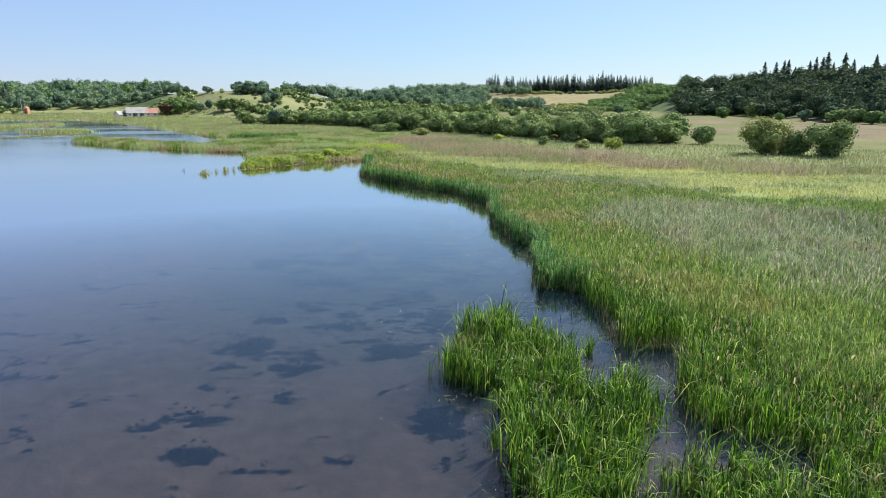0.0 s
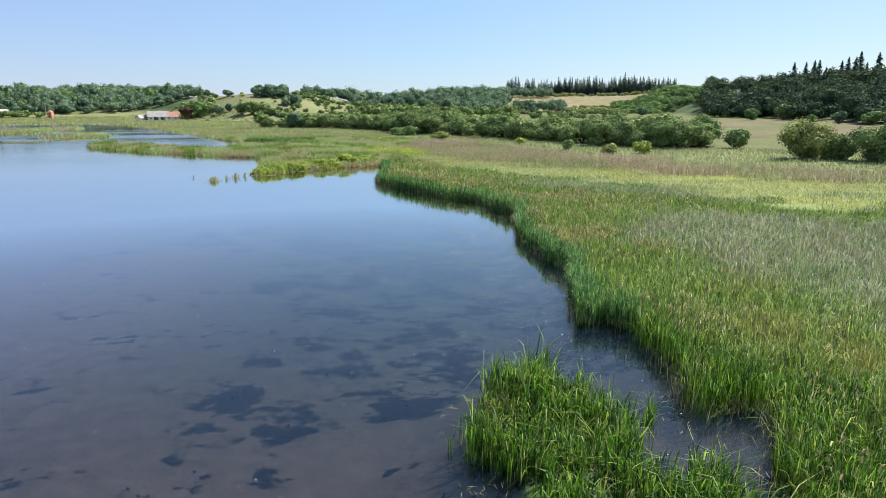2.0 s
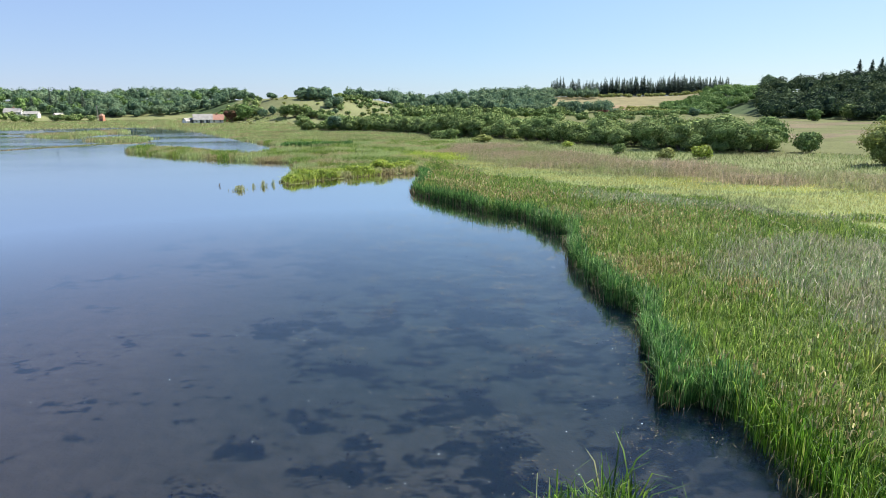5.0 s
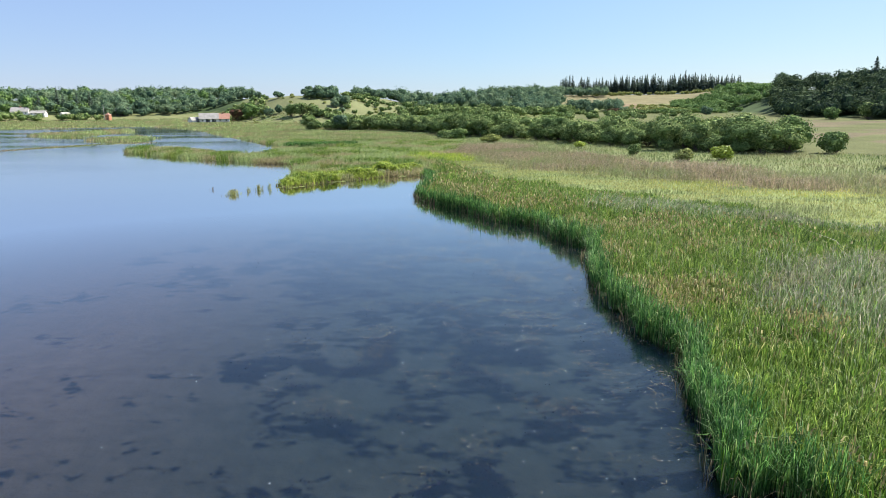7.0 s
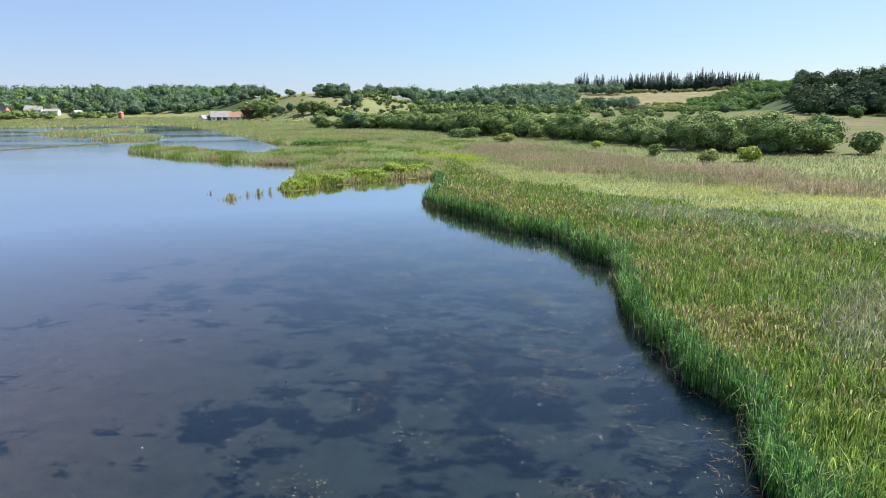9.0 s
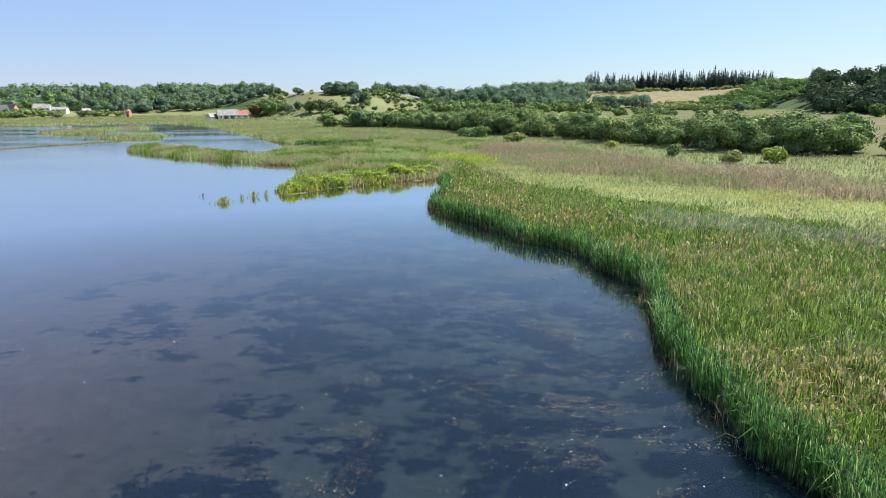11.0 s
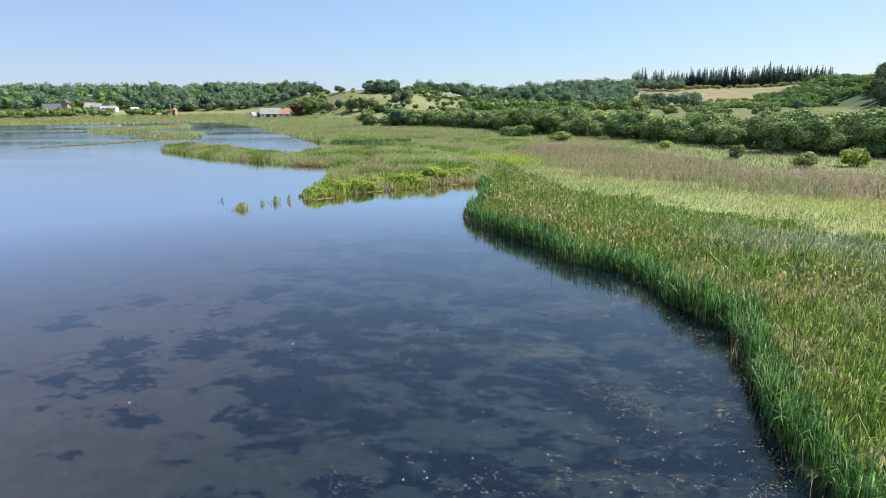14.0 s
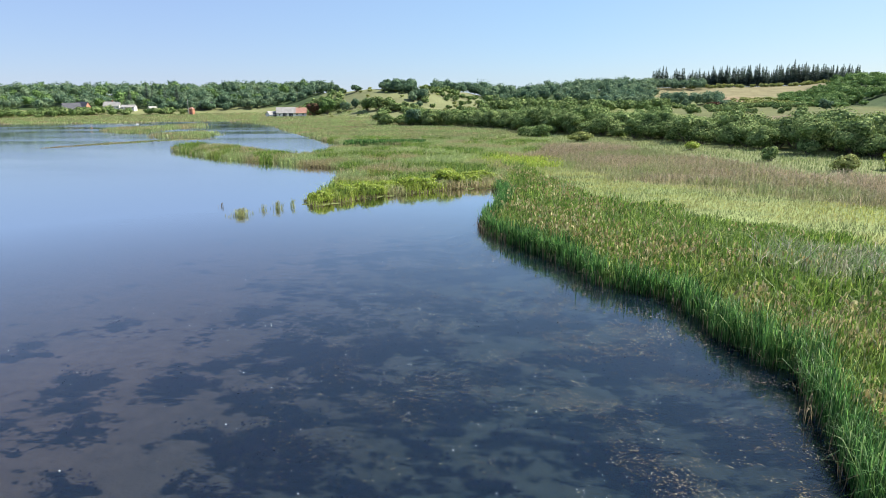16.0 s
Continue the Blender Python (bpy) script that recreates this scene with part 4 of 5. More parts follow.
def crown_lobes(r, rx, ry, rz, lobes, low=0.0):
    c = r.normal(0, 1, (lobes, 3))
    c /= np.linalg.norm(c, axis=1, keepdims=True)
    c[:, 2] = np.where(c[:, 2] < -0.35 - low, -c[:, 2], c[:, 2])
    c *= np.array([rx, ry, rz]) * r.uniform(0.5, 0.7, (lobes, 1))
    rad = r.uniform(0.3, 0.48, lobes)
    c[0], rad[0] = (0, 0, 0), 0.72
    return c, rad


def crown_points(n, rx, ry, rz, lobes, seed, low=0.0):
    """Leaf places and outward directions on a lumpy crown of several lobes, from z = 0 to about 2 rz. low: how far it hangs to the ground."""
    r = np.random.default_rng(seed)
    c, rad = crown_lobes(r, rx, ry, rz, lobes, low)
    who = r.choice(lobes, n, p=rad ** 2 / (rad ** 2).sum())
    u = r.normal(0, 1, (n, 3))
    u /= np.linalg.norm(u, axis=1, keepdims=True)
    p = c[who] + u * rad[who][:, None] * r.uniform(0.75, 1.12, (n, 1)) * np.array([rx, ry, rz])
    p[:, 2] = np.abs(p[:, 2] + rz)
    return p, u + r.normal(0, 0.28, (n, 3)) + np.array([0, 0, 0.1])


def round_block(k):
    """A ball of k x k quads a side, as loose quads."""
    out = []
    g = np.linspace(-1, 1, k + 1)
    for axis in range(3):
        for sign in (-1, 1):
            for i in range(k):
                for j in range(k):
                    q = np.empty((4, 3))
                    for n, (u, v) in enumerate(((g[i], g[j]), (g[i + 1], g[j]), (g[i + 1], g[j + 1]), (g[i], g[j + 1]))):
                        q[n, axis], q[n, (axis + 1) % 3], q[n, (axis + 2) % 3] = sign, u, v
                    out.append(q[::sign])
    q = np.array(out)
    return q / np.linalg.norm(q, axis=2, keepdims=True)


BALL = round_block(2)


def crown_heart(rx, ry, rz, lobes, seed, low=0.0, fill=0.6, only=None):
    """The dense inside of a crown, which lets no sky through: a lumpy ball a lobe."""
    r = np.random.default_rng(seed)
    c, rad = crown_lobes(r, rx, ry, rz, lobes, low)
    c, rad = c[:only], rad[:only]
    lump = 1 + 0.16 * np.sin(BALL[..., 0:1] * 3.1 + seed) * np.sin(BALL[..., 1:2] * 2.7 + seed * 1.7)
    q = c[:, None, None] + BALL[None] * lump[None] * (rad * fill)[:, None, None, None] * np.array([rx, ry, rz])
    q[..., 2] = np.maximum(q[..., 2] + rz, 0.05)
    return q.reshape(-1, 3)


def limb(bm, a, b, r0, r1, sides=7):
    a, b = Vector(a), Vector(b)
    q = (b - a).to_track_quat("Z", "Y")
    rings = []
    for p, r in ((a, r0), (a.lerp(b, 0.5) + Vector((r0, -r0, 0)) * 0.4, (r0 + r1) / 2), (b, r1)):
        rings.append([bm.verts.new(p + q @ Vector((r * math.cos(6.283 * k / sides), r * math.sin(6.283 * k / sides), 0))) for k in range(sides)])
    for lo, hi in zip(rings, rings[1:]):
        for k in range(sides):
            bm.faces.new((lo[k], lo[(k + 1) % sides], hi[(k + 1) % sides], hi[k]))
    bm.faces.new(rings[-1])


def part(name, bm, material, parent, label=""):
    me = bpy.data.meshes.new(name)
    bm.to_mesh(me)
    bm.free()
    me.materials.append(material)
    ob = new(name, me)
    ob.parent = parent
    if label:
        ob["label"] = label
    return ob


def tree(name, x, y, rx, ry, rz, trunk, leaf, size, count, lobes, label, seed, category="tree", group=""):
    """A tree or bush: stem with limbs, and a crown of many leaf clumps. rz: half the crown's height; trunk: clear stem."""
    root = tagged(new(name), label, category, group)
    root.location = (x, y, float(height(np.array([x]), np.array([y]))[0]) - 0.1)
    bm = bmesh.new()
    r = random.Random(seed)
    if trunk > 0.6:
        limb(bm, (0, 0, -0.2), (0.1, 0.05, trunk + rz * 0.9), 0.06 * rx + 0.08, 0.03 * rx)
    for k in range(6 if trunk > 0.6 else 8):
        a = k * 1.05 + r.uniform(-0.3, 0.3)
        limb(bm, (0.1 * math.cos(a), 0.1 * math.sin(a), trunk * 0.8 if trunk > 0.6 else -0.15),
             (0.62 * rx * math.cos(a), 0.62 * ry * math.sin(a), trunk + rz * r.uniform(0.6, 1.25)), 0.022 * rx + 0.04, 0.015, 5)
    part("trunk", bm, M_BARK, root)
    p, nrm = crown_points(count, rx, ry, rz, lobes, seed, 0.0 if trunk > 0.6 else 0.6)
    p[:, 2] += trunk
    heart = crown_heart(rx, ry, rz, lobes, seed, 0.0 if trunk > 0.6 else 0.6) + np.array([0, 0, trunk])
    me = quad_mesh("crown", np.concatenate([heart, leaves(p, nrm, size * rng.uniform(0.6, 1.35, count))]), leaf)
    crown = new("crown", me)
    crown.parent = root
    return root


def put_copy(ob, x, y, turn, s, sz=None, label=""):
    z = float(height(np.array([x]), np.array([y]))[0]) - 0.1
    c = copy_thing(ob, Matrix.LocRotScale((x, y, z), Euler((0, 0, turn)), (s, s, sz or s)))
    if label:
        c["label"] = label
    return c


def at(bearing, dist):
    a = radians(bearing)
    return DATUM[0] + dist * math.sin(a), DATUM[1] + dist * math.cos(a)


def build_hedge():
    """The belt of willow bushes across the valley, two to three deep."""
    kinds = [tree("willow_bush", *at(-11 + 3 * k, 246 - 20 * k), 4.8, 4.5, 3.3 + 0.2 * k, 0.0, M_WILLOW, 0.38, 3200, 22, "dense grey-green willow bush in the valley belt", 60 + k, "bush", "willow belt")
             for k in range(4)]
    r = random.Random(5)
    spine = [(-93, 291), (-80, 286), (-60, 279), (-45, 269), (-32, 254), (-18, 233), (-2, 218), (10, 204), (20, 188), (32, 168), (41, 158), (50, 154), (60, 153)]
    first = True
    for (x0, y0), (x1, y1) in zip(spine, spine[1:]):
        dist = math.hypot(x1 - x0, y1 - y0)
        nx, ny = (y0 - y1) / dist, (x1 - x0) / dist
        if ny < 0:
            nx, ny = -nx, -ny
        for row in range(3):
            for k in range(max(2, round(dist / 5.6))):
                f = (k + r.uniform(0.1, 0.9)) / max(2, round(dist / 5.6))
                off = row * 6.5 + r.uniform(-1.5, 1.5)
                s = r.uniform(0.75, 1.12) * (1.0 if row else 0.9)
                if first and row:
                    continue
                ob = kinds[r.randrange(4)]
                put_copy(ob, x0 + (x1 - x0) * f + nx * off, y0 + (y1 - y0) * f + ny * off, r.uniform(0, 6.28), s, s * r.uniform(0.85, 1.12))
        first = False
    for k, ob in enumerate(kinds):
        x, y = [(-70, 290), (-25, 248), (14, 203), (45, 163)][k]
        ob.location = (x, y, float(height(np.array([x]), np.array([y]))[0]) - 0.1)


build_hedge()


def build_willowherb():
    """Rounded bright clumps along the spit's tip."""
    tip = [(-31.5, 100.6), (-29.4, 103.2), (-27.5, 106.2), (-25, 108.8), (-22.4, 111.6), (-19.8, 114.6), (-16, 116)]
    r = random.Random(21)
    kinds = [tree("willowherb_clump", *tip[2 * k], 1.6, 1.4, 0.68 + 0.08 * k, 0.0, M_BRIGHT, 0.26, 620, 10, "rounded bright yellow-green clump on the spit's tip", 40 + k, "plant", "willowherb on the spit") for k in range(3)]
    for (x0, y0), (x1, y1) in zip(tip, tip[1:]):
        for k in range(5):
            f, off = r.random(), 0.8 + 9.0 * r.random() * (0.5 if x0 < -29 else 1)
            s = r.uniform(0.35, 1.25)
            put_copy(kinds[r.randrange(3)], x0 + (x1 - x0) * f + off * 0.25, y0 + (y1 - y0) * f + off, r.uniform(0, 6.28), s, s * r.uniform(0.8, 1.15))


build_willowherb()
tree("willow_tree", -73, 283, 3.6, 3.4, 3.0, 0.9, M_HAZED_OAK, 0.8, 1800, 12, "taller dark green tree rising from the willow belt", 80)
tree("alder_tree", -66, 281, 3.0, 2.8, 3.0, 0.9, M_WILLOW, 0.8, 1500, 10, "grey-green tree rising from the willow belt", 81)
tree("sallow_bush", 64.8, 123.5, 5.2, 5.0, 4.2, -0.6, M_OLIVE, 0.36, 5200, 15, "olive-yellow sallow bush in the open field", 82, "bush")
tree("sallow_bush", 73.6, 117, 4.9, 4.6, 4.0, -0.6, M_WILLOW, 0.36, 4600, 13, "dark green round sallow bush in the field", 83, "bush")
tree("sallow_bush", 69.4, 121.5, 3.2, 3.2, 2.9, -0.6, M_WILLOW, 0.36, 4200, 12, "grey-green sallow bush between two others", 84, "bush")
tree("willow_bush", -17.5, 207, 5.2, 3.2, 1.9, 0.1, M_WILLOW, 0.5, 1800, 12, "low spreading willow bush in the marsh", 85, "bush")
tree("willow_bush", -6, 195, 3.4, 2.6, 1.2, 0.1, M_OLIVE, 0.45, 1100, 10, "low yellow-green willow bush in the marsh", 86, "bush")
tree("young_willow", 38.5, 138, 2.6, 2.2, 1.5, 0.1, M_BRIGHT, 0.35, 1000, 9, "bright yellow-green young willow before the belt", 87, "bush")
tree("young_willow", 24.9, 150, 1.8, 1.6, 1.2, 0.1, M_WILLOW, 0.35, 600, 8, "small grey-green shrub in rank grass", 88, "bush")
tree("young_willow", 31.3, 136, 2.3, 1.8, 1.2, 0.1, M_OLIVE, 0.35, 700, 8, "small olive shrub in rank grass", 89, "bush")
tree("young_willow", 15.9, 170, 1.7, 1.5, 0.9, 0.1, M_BRIGHT, 0.35, 500, 7, "small yellow-green shrub in rank grass", 90, "bush")
tree("willow_bush", 64.5, 151, 3.3, 3.0, 2.2, 0.2, M_WILLOW, 0.5, 1500, 11, "small willow bush ending the belt", 91, "bush")
tree("field_bush", *at(24.6, 375), 4.6, 4.2, 3.3, 0.2, M_FRESH, 0.9, 900, 10, "round green bush at the wood's foot", 92, "bush")
tree("field_bush", *at(26.9, 380), 5.6, 5.0, 4.6, 0.2, M_WILLOW, 0.9, 1100, 11, "large round bush at the wood's foot", 93, "bush")
tree("field_bush", *at(28.8, 322), 2.6, 2.4, 2.0, 0.2, M_FRESH, 0.7, 500, 8, "small round bush in the field", 94, "bush")
tree("field_bush", *at(30.6, 325), 3.6, 3.2, 2.8, 0.2, M_HAZED_OAK, 0.8, 700, 9, "dark bush in the field by the wood", 95, "bush")
for k, (b, d, s) in enumerate(((32.6, 312, 4.2), (33.8, 305, 4.8), (35.0, 302, 4.0), (36.2, 298, 4.6))):
    tree("field_bush", *at(b, d), s, s, s * 0.72, 0.2, M_WILLOW if k % 2 else M_FRESH, 0.9, 900, 10, "green bush in the thicket edging the field", 100 + k, "bush", "thicket at the wood's foot")
tree("oak_tree", *at(-21.9, 462), 6.2, 6.0, 5.0, 1.5, M_FRESH, 1.0, 1800, 13, "bright green broad tree beside the farm", 110)
tree("copper_tree", *at(-23.0, 462), 5.0, 4.6, 4.0, 1.2, M_COPPER, 1.0, 1100, 11, "reddish-brown leaved tree beside the farm", 111)
tree("skyline_tree", *at(-21.3, 540), 3.4, 3.2, 3.0, 0.6, M_HAZED_OAK, 1.0, 600, 9, "lone tree on the grassy hill's crest", 112)
tree("skyline_tree", *at(-19.7, 515), 4.2, 3.8, 2.6, 0.3, M_HAZED_OAK, 1.0, 700, 9, "low broad tree on the grassy hill's crest", 113)
tree("hill_bush", *at(-20.4, 455), 3.6, 3.4, 3.6, 0.3, M_HAZED_OAK, 0.9, 600, 9, "dark bush on the grassy slope", 114, "bush")
tree("hill_bush", *at(-19.6, 460), 3.2, 3.0, 3.3, 0.3, M_HAZED_OAK, 0.9, 600, 9, "dark bush on the grassy slope", 115, "bush")
for k, (b, d, s) in enumerate(((-18.6, 440, 5.0), (-17.8, 436, 6.0), (-16.9, 438, 5.0), (-16.2, 430, 3.5))):
    tree("hill_bush", *at(b, d), s, s, s * 0.75, 0.3, M_WILLOW, 1.0, 900, 11, "grey-green scrub at the hill's foot", 120 + k, "bush", "scrub on the hill")
tree("field_bush", *at(6.9, 560), 3.6, 3.4, 3.6, 0.2, M_HAZED_OAK, 1.0, 500, 8, "dark round bush beyond the belt", 130, "bush")
tree("field_bush", *at(16.2, 500), 4.6, 4.0, 3.2, 0.2, M_HAZED_OAK, 1.0, 600, 9, "dark bush in the pasture beyond the belt", 131, "bush")
tree("field_bush", *at(14.9, 520), 2.6, 2.4, 2.0, 0.2, M_WILLOW, 0.9, 400, 8, "small bush in the pasture beyond the belt", 132, "bush")
tree("field_bush", *at(9.0, 585), 5.6, 4.0, 2.4, 0.2, M_COPPER, 1.0, 500, 9, "brownish scrub before the sandy bank", 133, "bush")


def wood(name, label, spec, leaf, size, per_tree, seed):
    """A far stand of trees too many to count. spec: rows of bearing from, to, distance from, to, trees, half width, half height, stem."""
    r = np.random.default_rng(seed)
    P, N, S, H = [], [], [], []
    for b0, b1, d0, d1, count, rx, rz, stem in spec:
        b, d = np.radians(r.uniform(b0, b1, count)), np.sqrt(r.uniform(d0 * d0, d1 * d1, count))
        x, y = DATUM[0] + d * np.sin(b), DATUM[1] + d * np.cos(b)
        z = height(x, y)
        for k in range(count):
            s = r.uniform(0.65, 1.25)
            tall, own, foot = rz * s * r.uniform(0.85, 1.15), int(r.integers(1e9)), np.array([x[k], y[k], z[k] + stem * s - 0.3])
            p, n = crown_points(per_tree, rx * s, rx * s, tall, 7, own)
            P.append(p + foot)
            H.append(crown_heart(rx * s, rx * s, tall, 7, own, fill=0.78, only=1) + foot)
            N.append(n)
            S.append(size * r.uniform(0.6, 1.3, per_tree))
    V = np.concatenate(H + [leaves(np.concatenate(P), np.concatenate(N), np.concatenate(S))])
    return tagged(new(name, quad_mesh(name, V, leaf)), label, "woodland", kind="stuff")


wood("wooded_hill", "dark green broadleaved wood covering the far hill", [(-62, -22, 600, 770, 950, 5.2, 4.8, 1.2), (-36, -21.8, 580, 610, 120, 4.2, 3.8, 0.3)], M_HAZED_OAK, 1.4, 120, 1)
wood("wooded_hill", "lighter green trees in the far wooded hill", [(-60, -23, 600, 760, 150, 5.4, 4.8, 1.2)], M_FRESH, 1.5, 130, 2)
wood("lakeside_scrub", "mixed green scrub and trees along the far shore", [(-58, -36.8, 556, 584, 150, 3.8, 2.7, 0.0), (-36.4, -33.4, 558, 576, 16, 3.6, 2.4, 0.1)], M_WILLOW, 1.2, 150, 3)
wood("hilltop_copse", "dark broadleaved copse on the grassy hill", [(-17.6, -14.9, 490, 520, 62, 4.0, 3.2, 0.4), (-15.0, -14.0, 440, 480, 14, 3.6, 3.0, 0.3)], M_HAZED_OAK, 1.3, 240, 4)
wood("hill_trees", "trees along the second hill's crest", [(-13.4, -8.5, 590, 640, 80, 4.4, 4.0, 0.5)], M_HAZED_OAK, 1.3, 200, 5)
wood("hill_scrub", "grey-green scrub on the grassy hillside", [(-14.2, -8, 440, 560, 60, 3.2, 1.9, 0.0), (-17.5, -14.6, 420, 445, 18, 3.4, 2.0, 0.0), (-24, -20.6, 470, 540, 60, 3.6, 2.6, 0.0)], M_WILLOW, 1.2, 150, 6)
wood("low_hill_shrubs", "low olive shrubs dotting the grassy hills", [(-22, -8.5, 425, 530, 70, 1.6, 0.8, 0.0)], M_OLIVE, 0.8, 60, 15)
wood("valley_wood", "dark mixed wood filling the valley side", [(-9.6, 4.5, 560, 840, 330, 5.8, 5.6, 0.8), (-2, 4.8, 760, 960, 120, 6.0, 6.2, 1.0)], M_HAZED_OAK, 1.45, 140, 7)
wood("valley_wood", "lighter trees at the wood's front", [(-9, 5.5, 460, 580, 120, 4.4, 3.2, 0.2)], M_WILLOW, 1.4, 200, 8)
wood("valley_scrub", "tree clump before the sandy field", [(5.4, 9.6, 640, 700, 60, 5.4, 5.2, 1.0), (9.4, 10.6, 620, 660, 10, 3.6, 2.6, 0.2)], M_HAZED_OAK, 1.3, 150, 9)
wood("bank_scrub", "low olive scrub on the sandy bank", [(8.6, 15.5, 620, 740, 130, 3.2, 1.5, 0.0), (10, 16, 600, 640, 60, 3.6, 2.2, 0.0)], M_OLIVE, 1.1, 90, 17)
wood("ridge_wood", "broadleaved trees where the spruces thin out on the ridge", [(1.5, 8.5, 880, 950, 110, 5.0, 5.6, 1.0)], M_HAZED_OAK, 1.5, 100, 16)
wood("pale_field_scrub", "pale green scrub along the field's upper edge", [(6.0, 17.5, 900, 935, 55, 4.0, 2.4, 0.0)], M_OLIVE, 1.8, 100, 10)
wood("birch_slope", "bright green young trees on the slope", [(16.0, 22.5, 580, 740, 260, 4.6, 3.2, 0.2), (13.8, 17.5, 640, 770, 90, 4.2, 3.0, 0.2), (12, 19, 560, 620, 50, 4.0, 2.0, 0.0)], M_FRESH, 1.1, 150, 11)
wood("shaded_wood", "dark shaded broadleaved wood on the steep slope", [(21.0, 26, 435, 600, 130, 6.0, 5.8, 1.2), (26, 31, 395, 570, 150, 6.0, 5.8, 1.2), (31, 44, 335, 530, 330, 6.0, 5.8, 1.2), (21.5, 27, 420, 450, 28, 5.0, 4.4, 0.3), (27, 32, 375, 405, 28, 5.0, 4.4, 0.3), (32, 44, 318, 345, 56, 5.0, 4.4, 0.3)], M_SHADED_WOOD, 1.25, 190, 12)
wood("valley_scrub", "grey-green scrub in the valley behind the willow belt", [(-3, 15, 380, 600, 120, 3.2, 1.9, 0.0)], M_WILLOW, 1.2, 150, 14)
tree("skyline_tree", *at(21.6, 640), 6.0, 6.0, 6.0, 3.0, M_HAZED_OAK, 1.5, 900, 11, "tall rounded tree on the ridge", 140)


def conifer(seed, h, spread=0.19, count=420):
    """A spruce: bare-footed stem and whorls of drooping, ragged branches."""
    r = np.random.default_rng(seed)
    root = tagged(new("spruce_tree"), "dark narrow spruce on the ridge", "conifer", "spruces on the ridge")
    bm = bmesh.new()
    limb(bm, (0, 0, -0.3), (0, 0, h * 0.97), h * 0.016, 0.03, 6)
    part("trunk", bm, M_BARK, root)
    n = count
    k = r.uniform(0, 1, n) ** 1.35
    z = h * (0.12 + 0.87 * k)
    reach = h * spread * (1 - k) ** 0.8 * r.uniform(0.35, 1.1, n) + 0.1
    a = r.uniform(0, 6.283, n)
    out = np.stack([np.cos(a), np.sin(a), np.full(n, -0.35)], 1)
    pos = np.stack([np.cos(a) * reach * 0.6, np.sin(a) * reach * 0.6, z - reach * 0.2], 1)
    side = np.stack([-np.sin(a), np.cos(a), np.zeros(n)], 1)
    ln, wd = (reach * 0.6 + 0.2)[:, None], (0.35 + reach * 0.22)[:, None]
    V = np.stack([pos - out * ln, pos + side * wd * 0.6 + r.normal(0, 0.15, (n, 3)), pos + out * ln, pos - side * wd * 0.6 + r.normal(0, 0.15, (n, 3))], 1)
    ob = new("crown", quad_mesh("crown", V.reshape(-1, 3), M_HAZED_SPRUCE))
    ob.parent = root
    return root


def build_conifers():
    r = random.Random(11)
    kinds = [conifer(k, 23 + k) for k in range(4)]
    broad = [conifer(10 + k, 21 + k, 0.27, 620) for k in range(3)]
    spots = [(b, 955 + r.uniform(-6, 20), r.uniform(0.6, 1.2)) for b in np.arange(4.6, 19.2, 0.125)]
    spots += [(b + r.uniform(-0.1, 0.1), 985 + r.uniform(0, 20), r.uniform(0.9, 1.15)) for b in np.arange(8.5, 19.0, 0.3)]
    tall = [(b + r.uniform(-0.45, 0.45), float(np.interp(b, [27, 36, 43], [545, 490, 480])) + r.uniform(-15, 30), r.uniform(0.65, 1.25)) for b in np.arange(27.3, 43, 0.55)]
    for k, (b, d, s) in enumerate(tall):
        x, y = at(b, d)
        if k < 3:
            broad[k].location = (x, y, float(height(np.array([x]), np.array([y]))[0]) - 0.2)
        else:
            put_copy(broad[r.randrange(3)], x, y, r.uniform(0, 6.28), s, s * r.uniform(0.9, 1.1))
    spots += [(b + r.uniform(-0.1, 0.1), 948 + r.uniform(0, 8), r.uniform(0.45, 0.8)) for b in np.arange(7.5, 19.0, 0.13)]
    spots += [(b + r.uniform(-0.4, 0.4), 620, r.uniform(0.6, 0.8)) for b in np.arange(-37, -33, 0.8)]
    for k, (b, d, s) in enumerate(spots):
        x, y = at(b, d)
        if k < 4:
            kinds[k].location = (x, y, float(height(np.array([x]), np.array([y]))[0]) - 0.2)
        else:
            put_copy(kinds[r.randrange(4)], x, y, r.uniform(0, 6.28), s, s * r.uniform(0.9, 1.1))


build_conifers()


# ---------------------------------------------------------------- buildings
def box_bm(x0, x1, y0, y1, z0, z1):
    bm = bmesh.new()
    bmesh.ops.create_cube(bm, size=1)
    bmesh.ops.scale(bm, vec=(x1 - x0, y1 - y0, z1 - z0), verts=bm.verts)
    bmesh.ops.translate(bm, vec=((x0 + x1) / 2, (y0 + y1) / 2, (z0 + z1) / 2), verts=bm.verts)
    return bm


def gable_roof(length, width, z0, rise, over=0.4, thick=0.2):
    bm = bmesh.new()
    a, b = length / 2 + over, width / 2 + over
    drop = rise * over / (width / 2)
    prof = [(-b, z0 - drop), (0, z0 + rise), (b, z0 - drop), (b, z0 - drop + thick), (0, z0 + rise + thick), (-b, z0 - drop + thick)]
    ends = [[bm.verts.new((sx * a, y, z)) for y, z in prof] for sx in (-1, 1)]
    for k in range(6):
        bm.faces.new((ends[0][k], ends[0][(k + 1) % 6], ends[1][(k + 1) % 6], ends[1][k]))
    for e, order in ((ends[0], 1), (ends[1], -1)):
        for quad in ((0, 1, 4, 5), (1, 2, 3, 4)):
            bm.faces.new([e[q] for q in quad][::order])
    bmesh.ops.recalc_face_normals(bm, faces=bm.faces)
    return bm


